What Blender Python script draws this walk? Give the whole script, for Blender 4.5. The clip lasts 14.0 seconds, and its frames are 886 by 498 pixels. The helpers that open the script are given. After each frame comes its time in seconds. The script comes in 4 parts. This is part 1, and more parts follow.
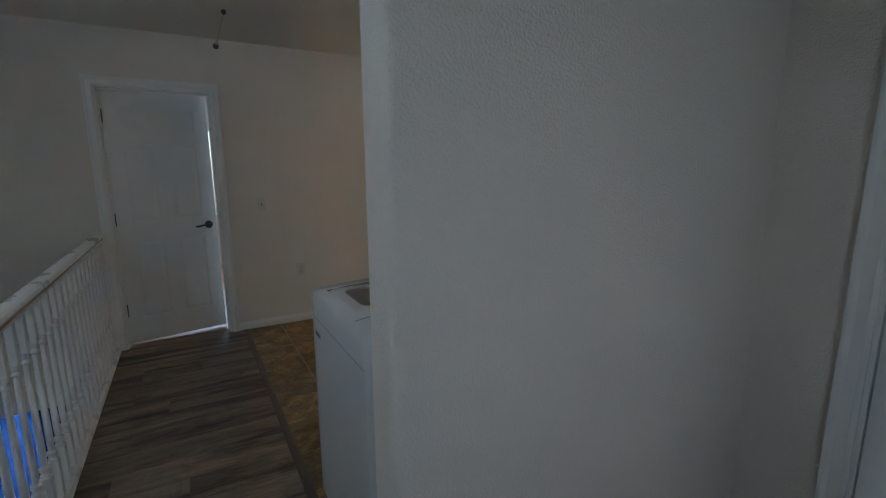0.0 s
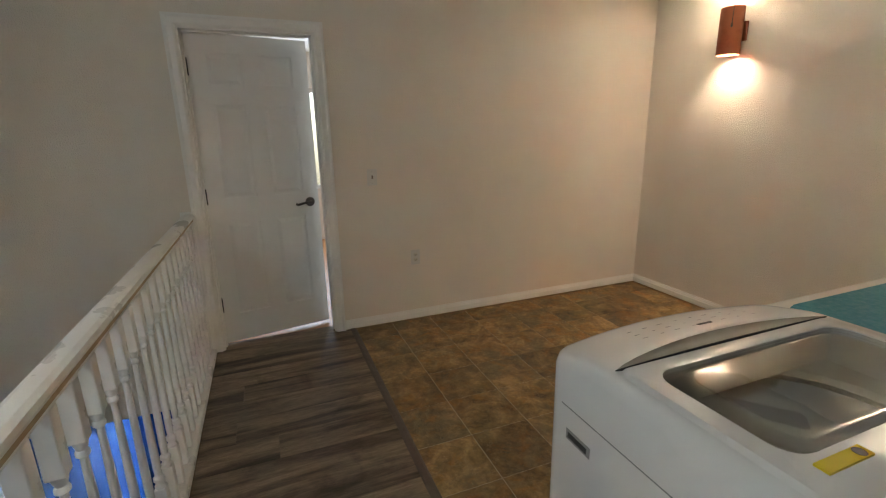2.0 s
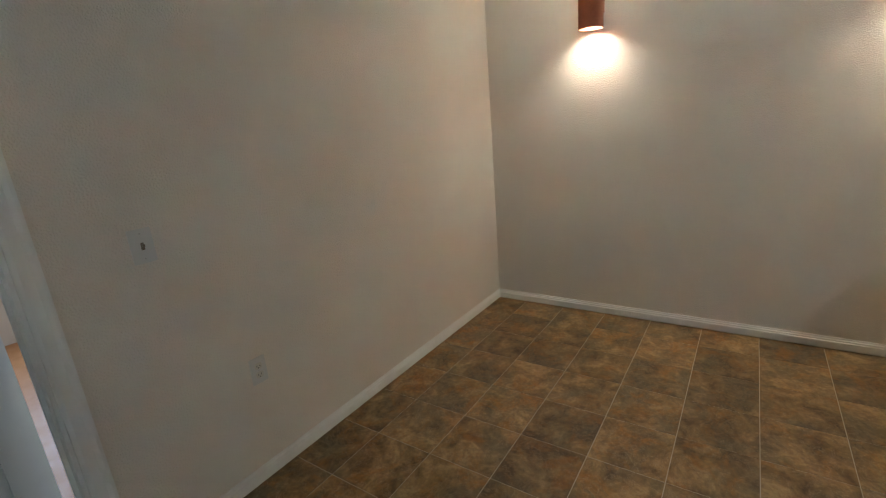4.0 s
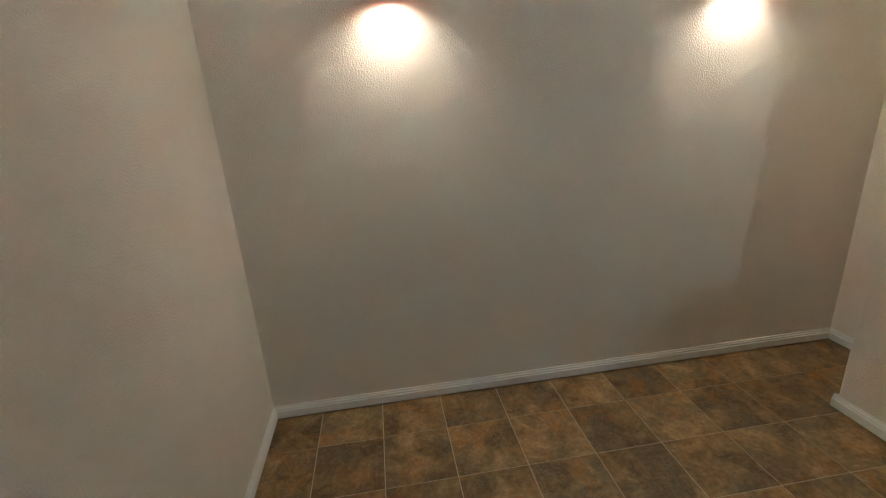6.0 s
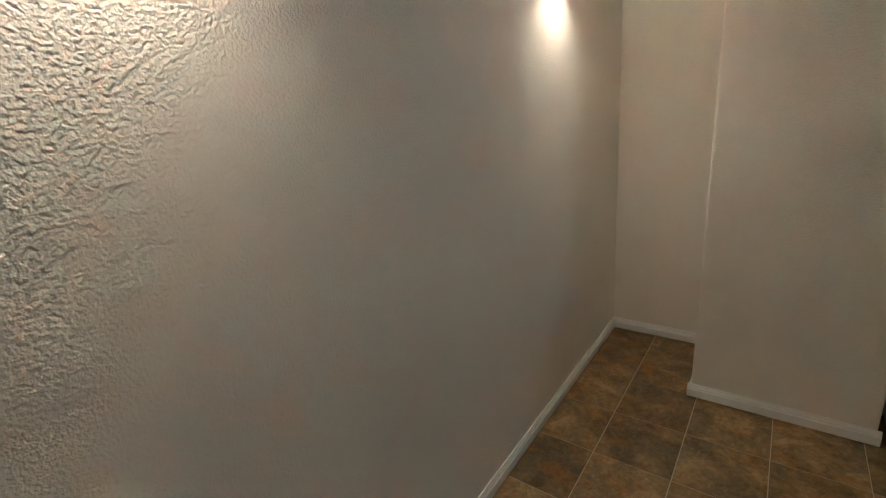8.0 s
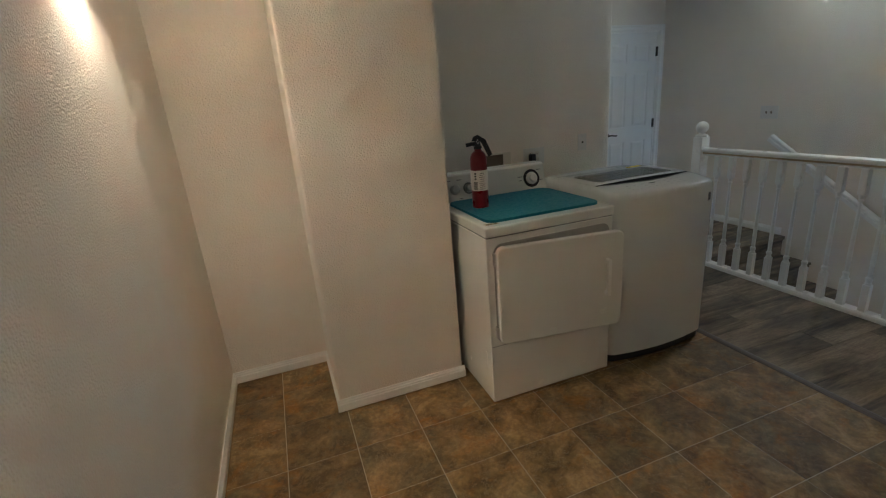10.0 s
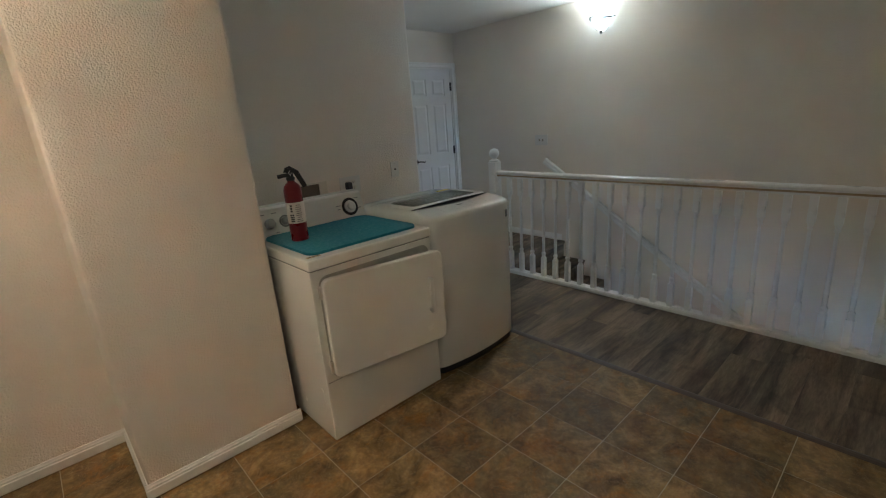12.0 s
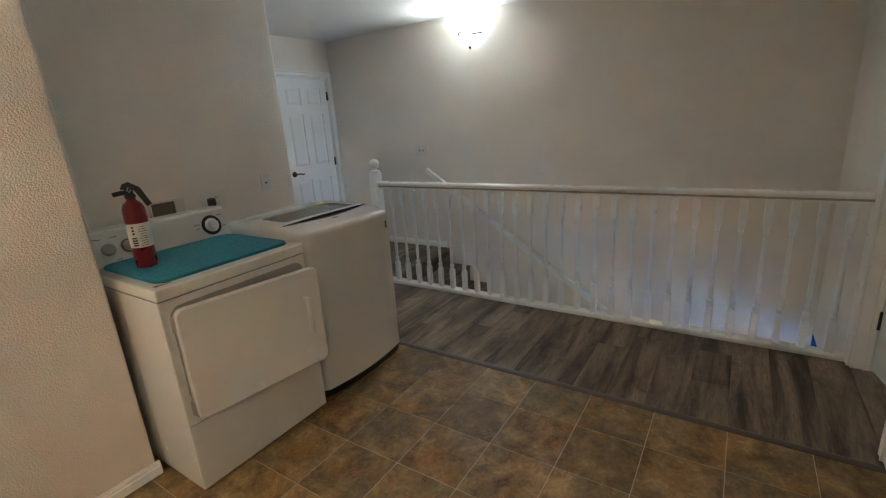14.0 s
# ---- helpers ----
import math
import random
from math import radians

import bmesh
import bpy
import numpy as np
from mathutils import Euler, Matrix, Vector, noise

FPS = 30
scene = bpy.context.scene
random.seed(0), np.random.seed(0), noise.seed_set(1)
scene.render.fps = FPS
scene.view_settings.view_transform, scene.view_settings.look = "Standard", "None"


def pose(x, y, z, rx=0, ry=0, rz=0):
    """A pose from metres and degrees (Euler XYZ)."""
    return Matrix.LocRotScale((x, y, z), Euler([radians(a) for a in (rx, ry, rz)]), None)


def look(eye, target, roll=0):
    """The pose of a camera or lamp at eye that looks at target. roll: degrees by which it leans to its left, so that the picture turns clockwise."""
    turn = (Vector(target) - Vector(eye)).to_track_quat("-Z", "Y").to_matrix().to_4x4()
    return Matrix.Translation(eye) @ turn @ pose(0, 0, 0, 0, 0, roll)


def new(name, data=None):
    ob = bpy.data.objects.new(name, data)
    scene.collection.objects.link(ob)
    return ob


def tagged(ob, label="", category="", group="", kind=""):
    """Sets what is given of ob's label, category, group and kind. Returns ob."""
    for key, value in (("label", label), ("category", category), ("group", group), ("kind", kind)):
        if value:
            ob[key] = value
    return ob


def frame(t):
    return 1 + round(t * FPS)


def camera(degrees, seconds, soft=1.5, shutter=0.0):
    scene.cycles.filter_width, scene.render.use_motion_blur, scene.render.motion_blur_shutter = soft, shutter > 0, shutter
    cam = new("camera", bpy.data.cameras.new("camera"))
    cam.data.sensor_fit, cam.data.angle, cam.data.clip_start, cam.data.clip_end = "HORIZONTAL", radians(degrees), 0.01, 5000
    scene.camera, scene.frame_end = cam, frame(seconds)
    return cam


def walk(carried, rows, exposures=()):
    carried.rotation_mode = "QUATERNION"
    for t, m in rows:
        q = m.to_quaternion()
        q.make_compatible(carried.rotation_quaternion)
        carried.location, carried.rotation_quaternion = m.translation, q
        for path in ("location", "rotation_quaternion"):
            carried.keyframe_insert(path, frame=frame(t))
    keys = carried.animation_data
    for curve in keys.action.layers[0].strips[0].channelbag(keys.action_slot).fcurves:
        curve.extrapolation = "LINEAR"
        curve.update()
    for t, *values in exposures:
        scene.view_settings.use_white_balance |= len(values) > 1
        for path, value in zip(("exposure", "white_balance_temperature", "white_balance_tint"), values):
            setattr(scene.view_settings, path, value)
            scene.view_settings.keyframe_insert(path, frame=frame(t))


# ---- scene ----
cam = camera(89.1, 14.0, soft=1.2)
PATH = [
    (0, (-3.05, -4.225, 1.432), (-2.077, -2.514, 1.072), -0.3),
    (0.5, (-3.096, -4.06, 1.427), (-2.461, -2.218, 0.969), 0.3),
    (1, (-3.118, -3.81, 1.413), (-2.575, -1.948, 0.924), 0.2),
    (1.5, (-3.132, -3.515, 1.404), (-2.543, -1.667, 0.911), -0.75),
    (2, (-3.186, -3.157, 1.406), (-2.48, -1.352, 0.907), -1.1),
    (2.2, (-3.19, -3.0, 1.413), (-2.418, -1.228, 0.899), -1.4),
    (4.3, (-3.048, -1.421, 1.42), (-1.35, -0.512, 0.878), -4.4),
    (4.5, (-2.997, -1.29, 1.421), (-1.233, -0.522, 0.876), -3.8),
    (5, (-2.724, -1.036, 1.436), (-0.845, -0.632, 0.883), -3.7),
    (5.5, (-2.408, -0.795, 1.465), (-0.497, -0.747, 0.874), -3.7),
    (6, (-2.038, -0.651, 1.497), (-0.155, -0.897, 0.87), -3.7),
    (6.5, (-1.657, -0.533, 1.492), (0.156, -1.1, 0.867), -3.7),
    (7, (-1.323, -0.439, 1.474), (0.381, -1.286, 0.858), -3.7),
    (7.5, (-1.022, -0.45, 1.473), (0.474, -1.635, 0.873), -4.4),
    (8, (-0.783, -0.481, 1.476), (0.393, -1.982, 0.873), -5.4),
    (8.5, (-0.581, -0.507, 1.473), (0.11, -2.287, 0.879), -5.4),
    (9, (-0.458, -0.639, 1.445), (-0.3, -2.542, 0.85), -5.4),
    (11.3, (-0.445, -0.646, 1.459), (-1.585, -2.181, 0.876), -4.2),
    (11.5, (-0.446, -0.642, 1.461), (-1.636, -2.142, 0.883), -4.2),
    (12, (-0.457, -0.639, 1.461), (-1.744, -2.062, 0.897), -4.3),
    (12.5, (-0.47, -0.642, 1.456), (-1.845, -1.985, 0.902), -4.2),
    (13, (-0.491, -0.641, 1.455), (-1.95, -1.895, 0.907), -4.1),
    (13.5, (-0.52, -0.633, 1.45), (-2.061, -1.789, 0.909), -4.0),
    (14, (-0.548, -0.613, 1.451), (-2.144, -1.684, 0.898), -3.9),
]
walk(cam, [(t, look(e, p, r)) for t, e, p, r in PATH],
     exposures=[(0.0, 1.15, 5750, 8), (0.4, 1.9, 6500, 12), (1.0, 2.1, 7100, 12), (2.2, 2.08, 7300, 12), (4.5, 1.72, 6150, 6), (6.0, 1.55, 6150, 5), (7.5, 1.22, 6100, 5), (9.0, 1.45, 6250, 6),
                (11.3, 1.62, 6600, 8), (12.0, 1.67, 6600, 8), (13.0, 1.87, 6600, 9), (14.0, 2.12, 6750, 11)])

# ---- world and light ----
world = bpy.data.worlds.new("sky")
scene.world = world
world.use_nodes = True
_wn = world.node_tree.nodes
_sky = _wn.new("ShaderNodeTexSky")
_sky.sky_type = "NISHITA"
_sky.sun_disc = False
_sky.sun_elevation = radians(35)
_sky.sun_rotation = radians(200)
_wn["Background"].inputs[1].default_value = 0.1
world.node_tree.links.new(_sky.outputs[0], _wn["Background"].inputs[0])

LAMP_WARM = (1.0, 0.97, 0.85)
LAMP_COOL = (0.74, 0.88, 1.0)
DAY = (0.58, 0.76, 1.0)
STAIR_DAY = (0.36, 0.60, 1.0)
HALL_DAY = (0.42, 0.69, 1.0)
E_SCONCE_W, E_UP_FILL_W, W_SCONCE_W, W_UP_W, ROOM_DAY_W, STAIR_DAY_W, HALL_DAY_W = 0.66, 7.0, 0.015, 4.4, 9.0, 165.0, 0.6
BOWL_ROOM_W = 3.2


def area_light(name, m, w, h, watts, color):
    d = bpy.data.lights.new(name, "AREA")
    d.shape, d.size, d.size_y, d.energy, d.color = "RECTANGLE", w, h, watts, color
    ob = new(name, d)
    ob.matrix_world = m
    return ob


def point_light(name, loc, radius, watts, color):
    d = bpy.data.lights.new(name, "POINT")
    d.shadow_soft_size, d.energy, d.color = radius, watts, color
    ob = new(name, d)
    ob.location = loc
    return ob


# ---- materials ----
def mat(name, color, rough=0.6, metal=0.0, spec=0.5, coat=0.0):
    m = bpy.data.materials.new(name)
    m.use_nodes = True
    b = m.node_tree.nodes["Principled BSDF"]
    b.inputs["Base Color"].default_value = (*color, 1)
    b.inputs["Roughness"].default_value = rough
    b.inputs["Metallic"].default_value = metal
    b.inputs["Specular IOR Level"].default_value = spec
    b.inputs["Coat Weight"].default_value = coat
    return m


def nodes_of(m):
    nt = m.node_tree
    return nt.nodes, nt.links, nt.nodes["Principled BSDF"]


def add_noise(nt_nodes, nt_links, vec, scale, detail=4.0, rough=0.55, dist=0.0):
    n = nt_nodes.new("ShaderNodeTexNoise")
    n.inputs["Scale"].default_value, n.inputs["Detail"].default_value = scale, detail
    n.inputs["Roughness"].default_value, n.inputs["Distortion"].default_value = rough, dist
    if vec is not None:
        nt_links.new(vec, n.inputs["Vector"])
    return n


def add_ramp(nt_nodes, nt_links, fac, stops):
    r = nt_nodes.new("ShaderNodeValToRGB")
    el = r.color_ramp.elements
    while len(el) < len(stops):
        el.new(0.5)
    for e, (p, c) in zip(el, stops):
        e.position, e.color = p, (*c, 1)
    nt_links.new(fac, r.inputs[0])
    return r


def add_bump(nt_nodes, nt_links, height, strength, distance, normal_in=None):
    b = nt_nodes.new("ShaderNodeBump")
    b.inputs["Strength"].default_value, b.inputs["Distance"].default_value = strength, distance
    nt_links.new(height, b.inputs["Height"])
    if normal_in is not None:
        nt_links.new(normal_in, b.inputs["Normal"])
    return b


def add_mix(nt_nodes, nt_links, fac, a, b, blend="MIX"):
    x = nt_nodes.new("ShaderNodeMix")
    x.data_type, x.blend_type = "RGBA", blend
    for s, v in ((0, fac), (6, a), (7, b)):
        if isinstance(v, (int, float)):
            x.inputs[s].default_value = v
        elif isinstance(v, tuple):
            x.inputs[s].default_value = (*v, 1)
        else:
            nt_links.new(v, x.inputs[s])
    return x.outputs[2]


def coords(nt_nodes, kind="Object"):
    return nt_nodes.new("ShaderNodeTexCoord").outputs[kind]


def plaster(name, color, peel=1.0, dark=0.93, gloss=0.0, spec=0.4):
    """Painted drywall with a sprayed orange-peel texture, faint roller blotches and scuffs."""
    m = mat(name, color, 0.42, spec=spec)
    n, l, b = nodes_of(m)
    v = coords(n)
    big = add_noise(n, l, v, 1.3, 3)
    mid = add_noise(n, l, v, 9.0, 4)
    c1 = add_ramp(n, l, big.outputs[0], [(0.3, tuple(c * dark for c in color)), (0.7, color)])
    c2 = add_mix(n, l, 0.05, c1.outputs[0], mid.outputs[1], "OVERLAY")
    l.new(c2, b.inputs["Base Color"])
    fine = add_noise(n, l, v, 150.0, 1.5, 0.5, 0.0)
    blob = add_ramp(n, l, fine.outputs[0], [(0.33, (0, 0, 0)), (0.72, (1, 1, 1))])
    coarse = add_noise(n, l, v, 21.0, 2)
    b1 = add_bump(n, l, coarse.outputs[0], 0.10 * peel, 0.006)
    b2 = add_bump(n, l, blob.outputs[0], 0.75 * peel, 0.0025, b1.outputs[0])
    l.new(b2.outputs[0], b.inputs["Normal"])
    rr = add_ramp(n, l, mid.outputs[0], [(0.3, (0.34 - gloss,) * 3), (0.7, (0.48 - gloss,) * 3)])
    l.new(rr.outputs[0], b.inputs["Roughness"])
    return m


def painted(name, color, rough=0.35, grime=(0.75, 0.68, 0.55), amount=0.12, scale=14.0, bump=0.05):
    """Brushed enamel paint with slight grubbiness and brush relief."""
    m = mat(name, color, rough)
    n, l, b = nodes_of(m)
    v = coords(n)
    a = add_noise(n, l, v, scale, 5, 0.6)
    f = add_ramp(n, l, a.outputs[0], [(0.5, (0, 0, 0)), (0.8, (amount,) * 3)])
    c = add_mix(n, l, f.outputs[0], color, tuple(g * x for g, x in zip(grime, color)))
    l.new(c, b.inputs["Base Color"])
    k = add_noise(n, l, v, 90.0, 3)
    l.new(add_bump(n, l, k.outputs[0], bump, 0.002).outputs[0], b.inputs["Normal"])
    r = add_ramp(n, l, a.outputs[0], [(0.3, (rough * 0.85,) * 3), (0.75, (min(1, rough * 1.3),) * 3)])
    l.new(r.outputs[0], b.inputs["Roughness"])
    return m


def slate_tile():
    m = mat("slate_look_tile", (0.2, 0.14, 0.09), 0.42)
    n, l, b = nodes_of(m)
    o = coords(n)
    info = n.new("ShaderNodeObjectInfo")
    add = n.new("ShaderNodeVectorMath")
    add.operation = "ADD"
    rnd = n.new("ShaderNodeVectorMath")
    rnd.operation = "SCALE"
    rnd.inputs[0].default_value = (37.0, 91.0, 53.0)
    l.new(info.outputs["Random"], rnd.inputs["Scale"])
    l.new(o, add.inputs[0]), l.new(rnd.outputs[0], add.inputs[1])
    v = add.outputs[0]
    cloud = add_noise(n, l, v, 7.0, 10, 0.66, 0.5)
    base = add_ramp(n, l, cloud.outputs[0], [(0.30, (0.070, 0.045, 0.022)), (0.44, (0.160, 0.103, 0.050)),
                                             (0.55, (0.255, 0.168, 0.083)), (0.70, (0.42, 0.29, 0.155))])
    olive = add_noise(n, l, v, 3.2, 6, 0.62, 0.6)
    om = add_ramp(n, l, olive.outputs[0], [(0.47, (0, 0, 0)), (0.62, (0.70,) * 3)])
    c = add_mix(n, l, om.outputs[0], base.outputs[0], (0.118, 0.094, 0.058))
    rust = add_noise(n, l, v, 6.5, 9, 0.70, 0.8)
    rm = add_ramp(n, l, rust.outputs[0], [(0.52, (0, 0, 0)), (0.66, (0.80,) * 3)])
    c = add_mix(n, l, rm.outputs[0], c, (0.285, 0.145, 0.056))
    vein = add_noise(n, l, v, 10.0, 9, 0.72, 1.2)
    vm = add_ramp(n, l, vein.outputs[0], [(0.488, (0, 0, 0)), (0.50, (0.55,) * 3), (0.512, (0, 0, 0))])
    c = add_mix(n, l, vm.outputs[0], c, (0.36, 0.28, 0.19))
    speck = add_noise(n, l, v, 46.0, 4, 0.7)
    sm = add_ramp(n, l, speck.outputs[0], [(0.36, (0.72,) * 3), (0.60, (1.12,) * 3)])
    c = add_mix(n, l, 0.8, c, sm.outputs[0], "MULTIPLY")
    scuff = add_noise(n, l, o, 2.1, 9, 0.78, 1.6)
    cm = add_ramp(n, l, scuff.outputs[0], [(0.66, (0, 0, 0)), (0.74, (0.45,) * 3)])
    c = add_mix(n, l, cm.outputs[0], c, (0.40, 0.35, 0.29))
    hue = n.new("ShaderNodeHueSaturation")
    mr = n.new("ShaderNodeMapRange")
    mr.inputs["To Min"].default_value, mr.inputs["To Max"].default_value = 0.84, 1.24
    l.new(info.outputs["Random"], mr.inputs["Value"])
    l.new(mr.outputs[0], hue.inputs["Value"])
    hue.inputs["Saturation"].default_value = 1.12
    l.new(c, hue.inputs["Color"])
    l.new(hue.outputs[0], b.inputs["Base Color"])
    rr = add_ramp(n, l, rust.outputs[0], [(0.3, (0.46,) * 3), (0.7, (0.66,) * 3)])
    l.new(rr.outputs[0], b.inputs["Roughness"])
    b.inputs["Specular IOR Level"].default_value = 0.32
    b1 = add_bump(n, l, cloud.outputs[0], 0.30, 0.006)
    b2 = add_bump(n, l, vein.outputs[0], 0.20, 0.003, b1.outputs[0])
    l.new(b2.outputs[0], b.inputs["Normal"])
    return m


def vinyl_plank():
    """Dark weathered-oak plank, grain along the plank's length (x)."""
    m = mat("weathered_oak_plank", (0.09, 0.07, 0.055), 0.45)
    n, l, b = nodes_of(m)
    o = coords(n)
    info = n.new("ShaderNodeObjectInfo")
    rnd = n.new("ShaderNodeVectorMath")
    rnd.operation = "SCALE"
    rnd.inputs[0].default_value = (13.0, 29.0, 71.0)
    l.new(info.outputs["Random"], rnd.inputs["Scale"])
    add = n.new("ShaderNodeVectorMath")
    add.operation = "ADD"
    l.new(o, add.inputs[0]), l.new(rnd.outputs[0], add.inputs[1])
    mp = n.new("ShaderNodeMapping")
    mp.inputs["Scale"].default_value = (1.0, 7.5, 7.5)
    l.new(add.outputs[0], mp.inputs["Vector"])
    v = mp.outputs[0]
    grain = add_noise(n, l, v, 1.15, 8, 0.58, 0.8)
    base = add_ramp(n, l, grain.outputs[0], [(0.33, (0.044, 0.033, 0.022)), (0.44, (0.140, 0.102, 0.070)),
                                             (0.54, (0.245, 0.180, 0.125)), (0.70, (0.35, 0.27, 0.195))])
    fine = add_noise(n, l, v, 15.0, 6, 0.75, 0.4)
    fm = add_ramp(n, l, fine.outputs[0], [(0.40, (0.50,) * 3), (0.60, (1.05,) * 3)])
    c = add_mix(n, l, 0.6, base.outputs[0], fm.outputs[0], "MULTIPLY")
    knot = add_noise(n, l, add.outputs[0], 3.4, 5, 0.6, 0.9)
    km = add_ramp(n, l, knot.outputs[0], [(0.30, (0.42,) * 3), (0.46, (1,) * 3)])
    c = add_mix(n, l, 0.8, c, km.outputs[0], "MULTIPLY")
    hue = n.new("ShaderNodeHueSaturation")
    mr = n.new("ShaderNodeMapRange")
    mr.inputs["To Min"].default_value, mr.inputs["To Max"].default_value = 0.93, 1.07
    l.new(info.outputs["Random"], mr.inputs["Value"])
    l.new(mr.outputs[0], hue.inputs["Value"])
    l.new(c, hue.inputs["Color"])
    l.new(hue.outputs[0], b.inputs["Base Color"])
    rr = add_ramp(n, l, grain.outputs[0], [(0.3, (0.50,) * 3), (0.7, (0.68,) * 3)])
    l.new(rr.outputs[0], b.inputs["Roughness"])
    b.inputs["Specular IOR Level"].default_value = 0.3
    l.new(add_bump(n, l, fine.outputs[0], 0.25, 0.002).outputs[0], b.inputs["Normal"])
    return m


def glass_mat(name, color=(1, 1, 1), rough=0.02):
    m = mat(name, color, rough)
    b = m.node_tree.nodes["Principled BSDF"]
    b.inputs["Transmission Weight"].default_value = 1.0
    b.inputs["IOR"].default_value = 1.45
    return m


def lid_glass_mat():
    """Lightly smoked thin pane: clear when looked through, glossy at a slant."""
    m = mat("lid_glass", (0.5, 0.5, 0.5), 0.05)
    nt = m.node_tree
    tr, gl = nt.nodes.new("ShaderNodeBsdfTransparent"), nt.nodes.new("ShaderNodeBsdfGlossy")
    tr.inputs["Color"].default_value = (0.82, 0.82, 0.80, 1)
    gl.inputs["Roughness"].default_value = 0.02
    lw, mx = nt.nodes.new("ShaderNodeLayerWeight"), nt.nodes.new("ShaderNodeMixShader")
    lw.inputs["Blend"].default_value = 0.12
    nt.links.new(lw.outputs["Facing"], mx.inputs[0])
    nt.links.new(tr.outputs[0], mx.inputs[1])
    nt.links.new(gl.outputs[0], mx.inputs[2])
    nt.links.new(mx.outputs[0], nt.nodes["Material Output"].inputs["Surface"])
    return m


def glow_mat(name, color, strength):
    m = mat(name, color, 0.4)
    b = m.node_tree.nodes["Principled BSDF"]
    b.inputs["Emission Color"].default_value = (*color, 1)
    b.inputs["Emission Strength"].default_value = strength
    return m


WALL = plaster("wall_paint", (0.83, 0.755, 0.665))
CEIL = plaster("ceiling_paint", (0.87, 0.83, 0.76), 1.3)
BLUE = plaster("blue_wall_paint", (0.004, 0.052, 0.17), gloss=-0.3, spec=0.12)
TRIM = painted("trim_enamel", (0.87, 0.85, 0.81), 0.32)
DOORP = painted("door_enamel", (0.82, 0.81, 0.785), 0.34)
RAILP = painted("rail_enamel", (0.83, 0.81, 0.775), 0.28, amount=0.06, scale=5, bump=0.012)
TAN_SHADE = painted("tan_cove_shade", (0.42, 0.31, 0.19), 0.5, amount=0.6, scale=9)
TILE = slate_tile()
PLANK = vinyl_plank()
GROUT = painted("grout", (0.50, 0.43, 0.335), 0.9, amount=0.5, scale=40, bump=0.3)
SUB = painted("subfloor", (0.05, 0.04, 0.03), 0.9)
STRIP = painted("threshold_strip", (0.085, 0.062, 0.048), 0.45, amount=0.4, scale=50)
APPL = painted("appliance_enamel", (0.74, 0.73, 0.69), 0.22, grime=(0.8, 0.72, 0.6), amount=0.10, scale=6, bump=0.012)
APPL2 = painted("washer_enamel", (0.70, 0.695, 0.68), 0.16, grime=(0.8, 0.75, 0.66), amount=0.08, scale=5, bump=0.008)
CREAM = painted("cream_plastic", (0.66, 0.62, 0.53), 0.35, amount=0.1)
TOGGLE = painted("tan_toggle", (0.16, 0.12, 0.075), 0.4, amount=0.2)
PLASTIC = painted("plate_plastic", (0.70, 0.68, 0.64), 0.38, amount=0.1, bump=0.01)
WHITEP = painted("white_plastic", (0.80, 0.79, 0.76), 0.35, amount=0.08, bump=0.01)
BLACK = painted("black_plastic", (0.012, 0.012, 0.013), 0.45, amount=0.3, scale=30)
OLIVE = painted("olive_brown_paint", (0.13, 0.105, 0.075), 0.6, amount=0.4)
SCOOP = painted("grey_scoop_plastic", (0.20, 0.185, 0.16), 0.4, amount=0.3)
WELL = painted("grey_tub_plastic", (0.30, 0.295, 0.28), 0.4, amount=0.2)
GREYM = painted("grey_marking", (0.22, 0.22, 0.22), 0.6)
STEEL = mat("brushed_steel", (0.55, 0.53, 0.50), 0.32, 1.0)
DRUM = mat("drum_steel", (0.13, 0.13, 0.135), 0.42, 0.8)
HINGE = painted("dark_hinge", (0.02, 0.016, 0.013), 0.5, amount=0.2)
BRONZE = painted("bronze_metal", (0.055, 0.04, 0.03), 0.35, bump=0.02)
RECESS = painted("door_gap_grey", (0.36, 0.345, 0.325), 0.5, amount=0.3)
KNOB = mat("satin_grey_knob", (0.42, 0.41, 0.39), 0.3, 0.6)
RED = painted("red_enamel", (0.165, 0.004, 0.008), 0.28, grime=(0.6, 0.5, 0.5), amount=0.15, bump=0.01)
LABEL = painted("paper_label", (0.70, 0.66, 0.60), 0.5, amount=0.15)
STICK = painted("tan_sticker", (0.36, 0.27, 0.14), 0.5, amount=0.5, scale=60)
YELLOW = painted("yellow_sticker", (0.75, 0.55, 0.02), 0.4)
TEAL = painted("teal_mat", (0.006, 0.17, 0.235), 0.7, grime=(0.7, 0.8, 0.8), amount=0.3, scale=60, bump=0.4)
TERRA = painted("terracotta_tube", (0.30, 0.085, 0.035), 0.55, grime=(0.5, 0.45, 0.4), amount=0.5, scale=18, bump=0.2)
FANWOOD = painted("fan_blade_wood", (0.06, 0.038, 0.022), 0.3, amount=0.3)
BRASS = mat("aged_brass", (0.50, 0.34, 0.12), 0.3, 1.0)
LIDGLASS = lid_glass_mat()
PANE = glass_mat("window_glass")
BOWL = glow_mat("frosted_bowl_glow", (0.60, 0.84, 1.0), 3.0)
BULB = glow_mat("bulb_glow", (1.0, 0.86, 0.66), 30.0)
OAK = painted("bedroom_oak_floor", (0.46, 0.20, 0.075), 0.4, amount=0.4, scale=8)


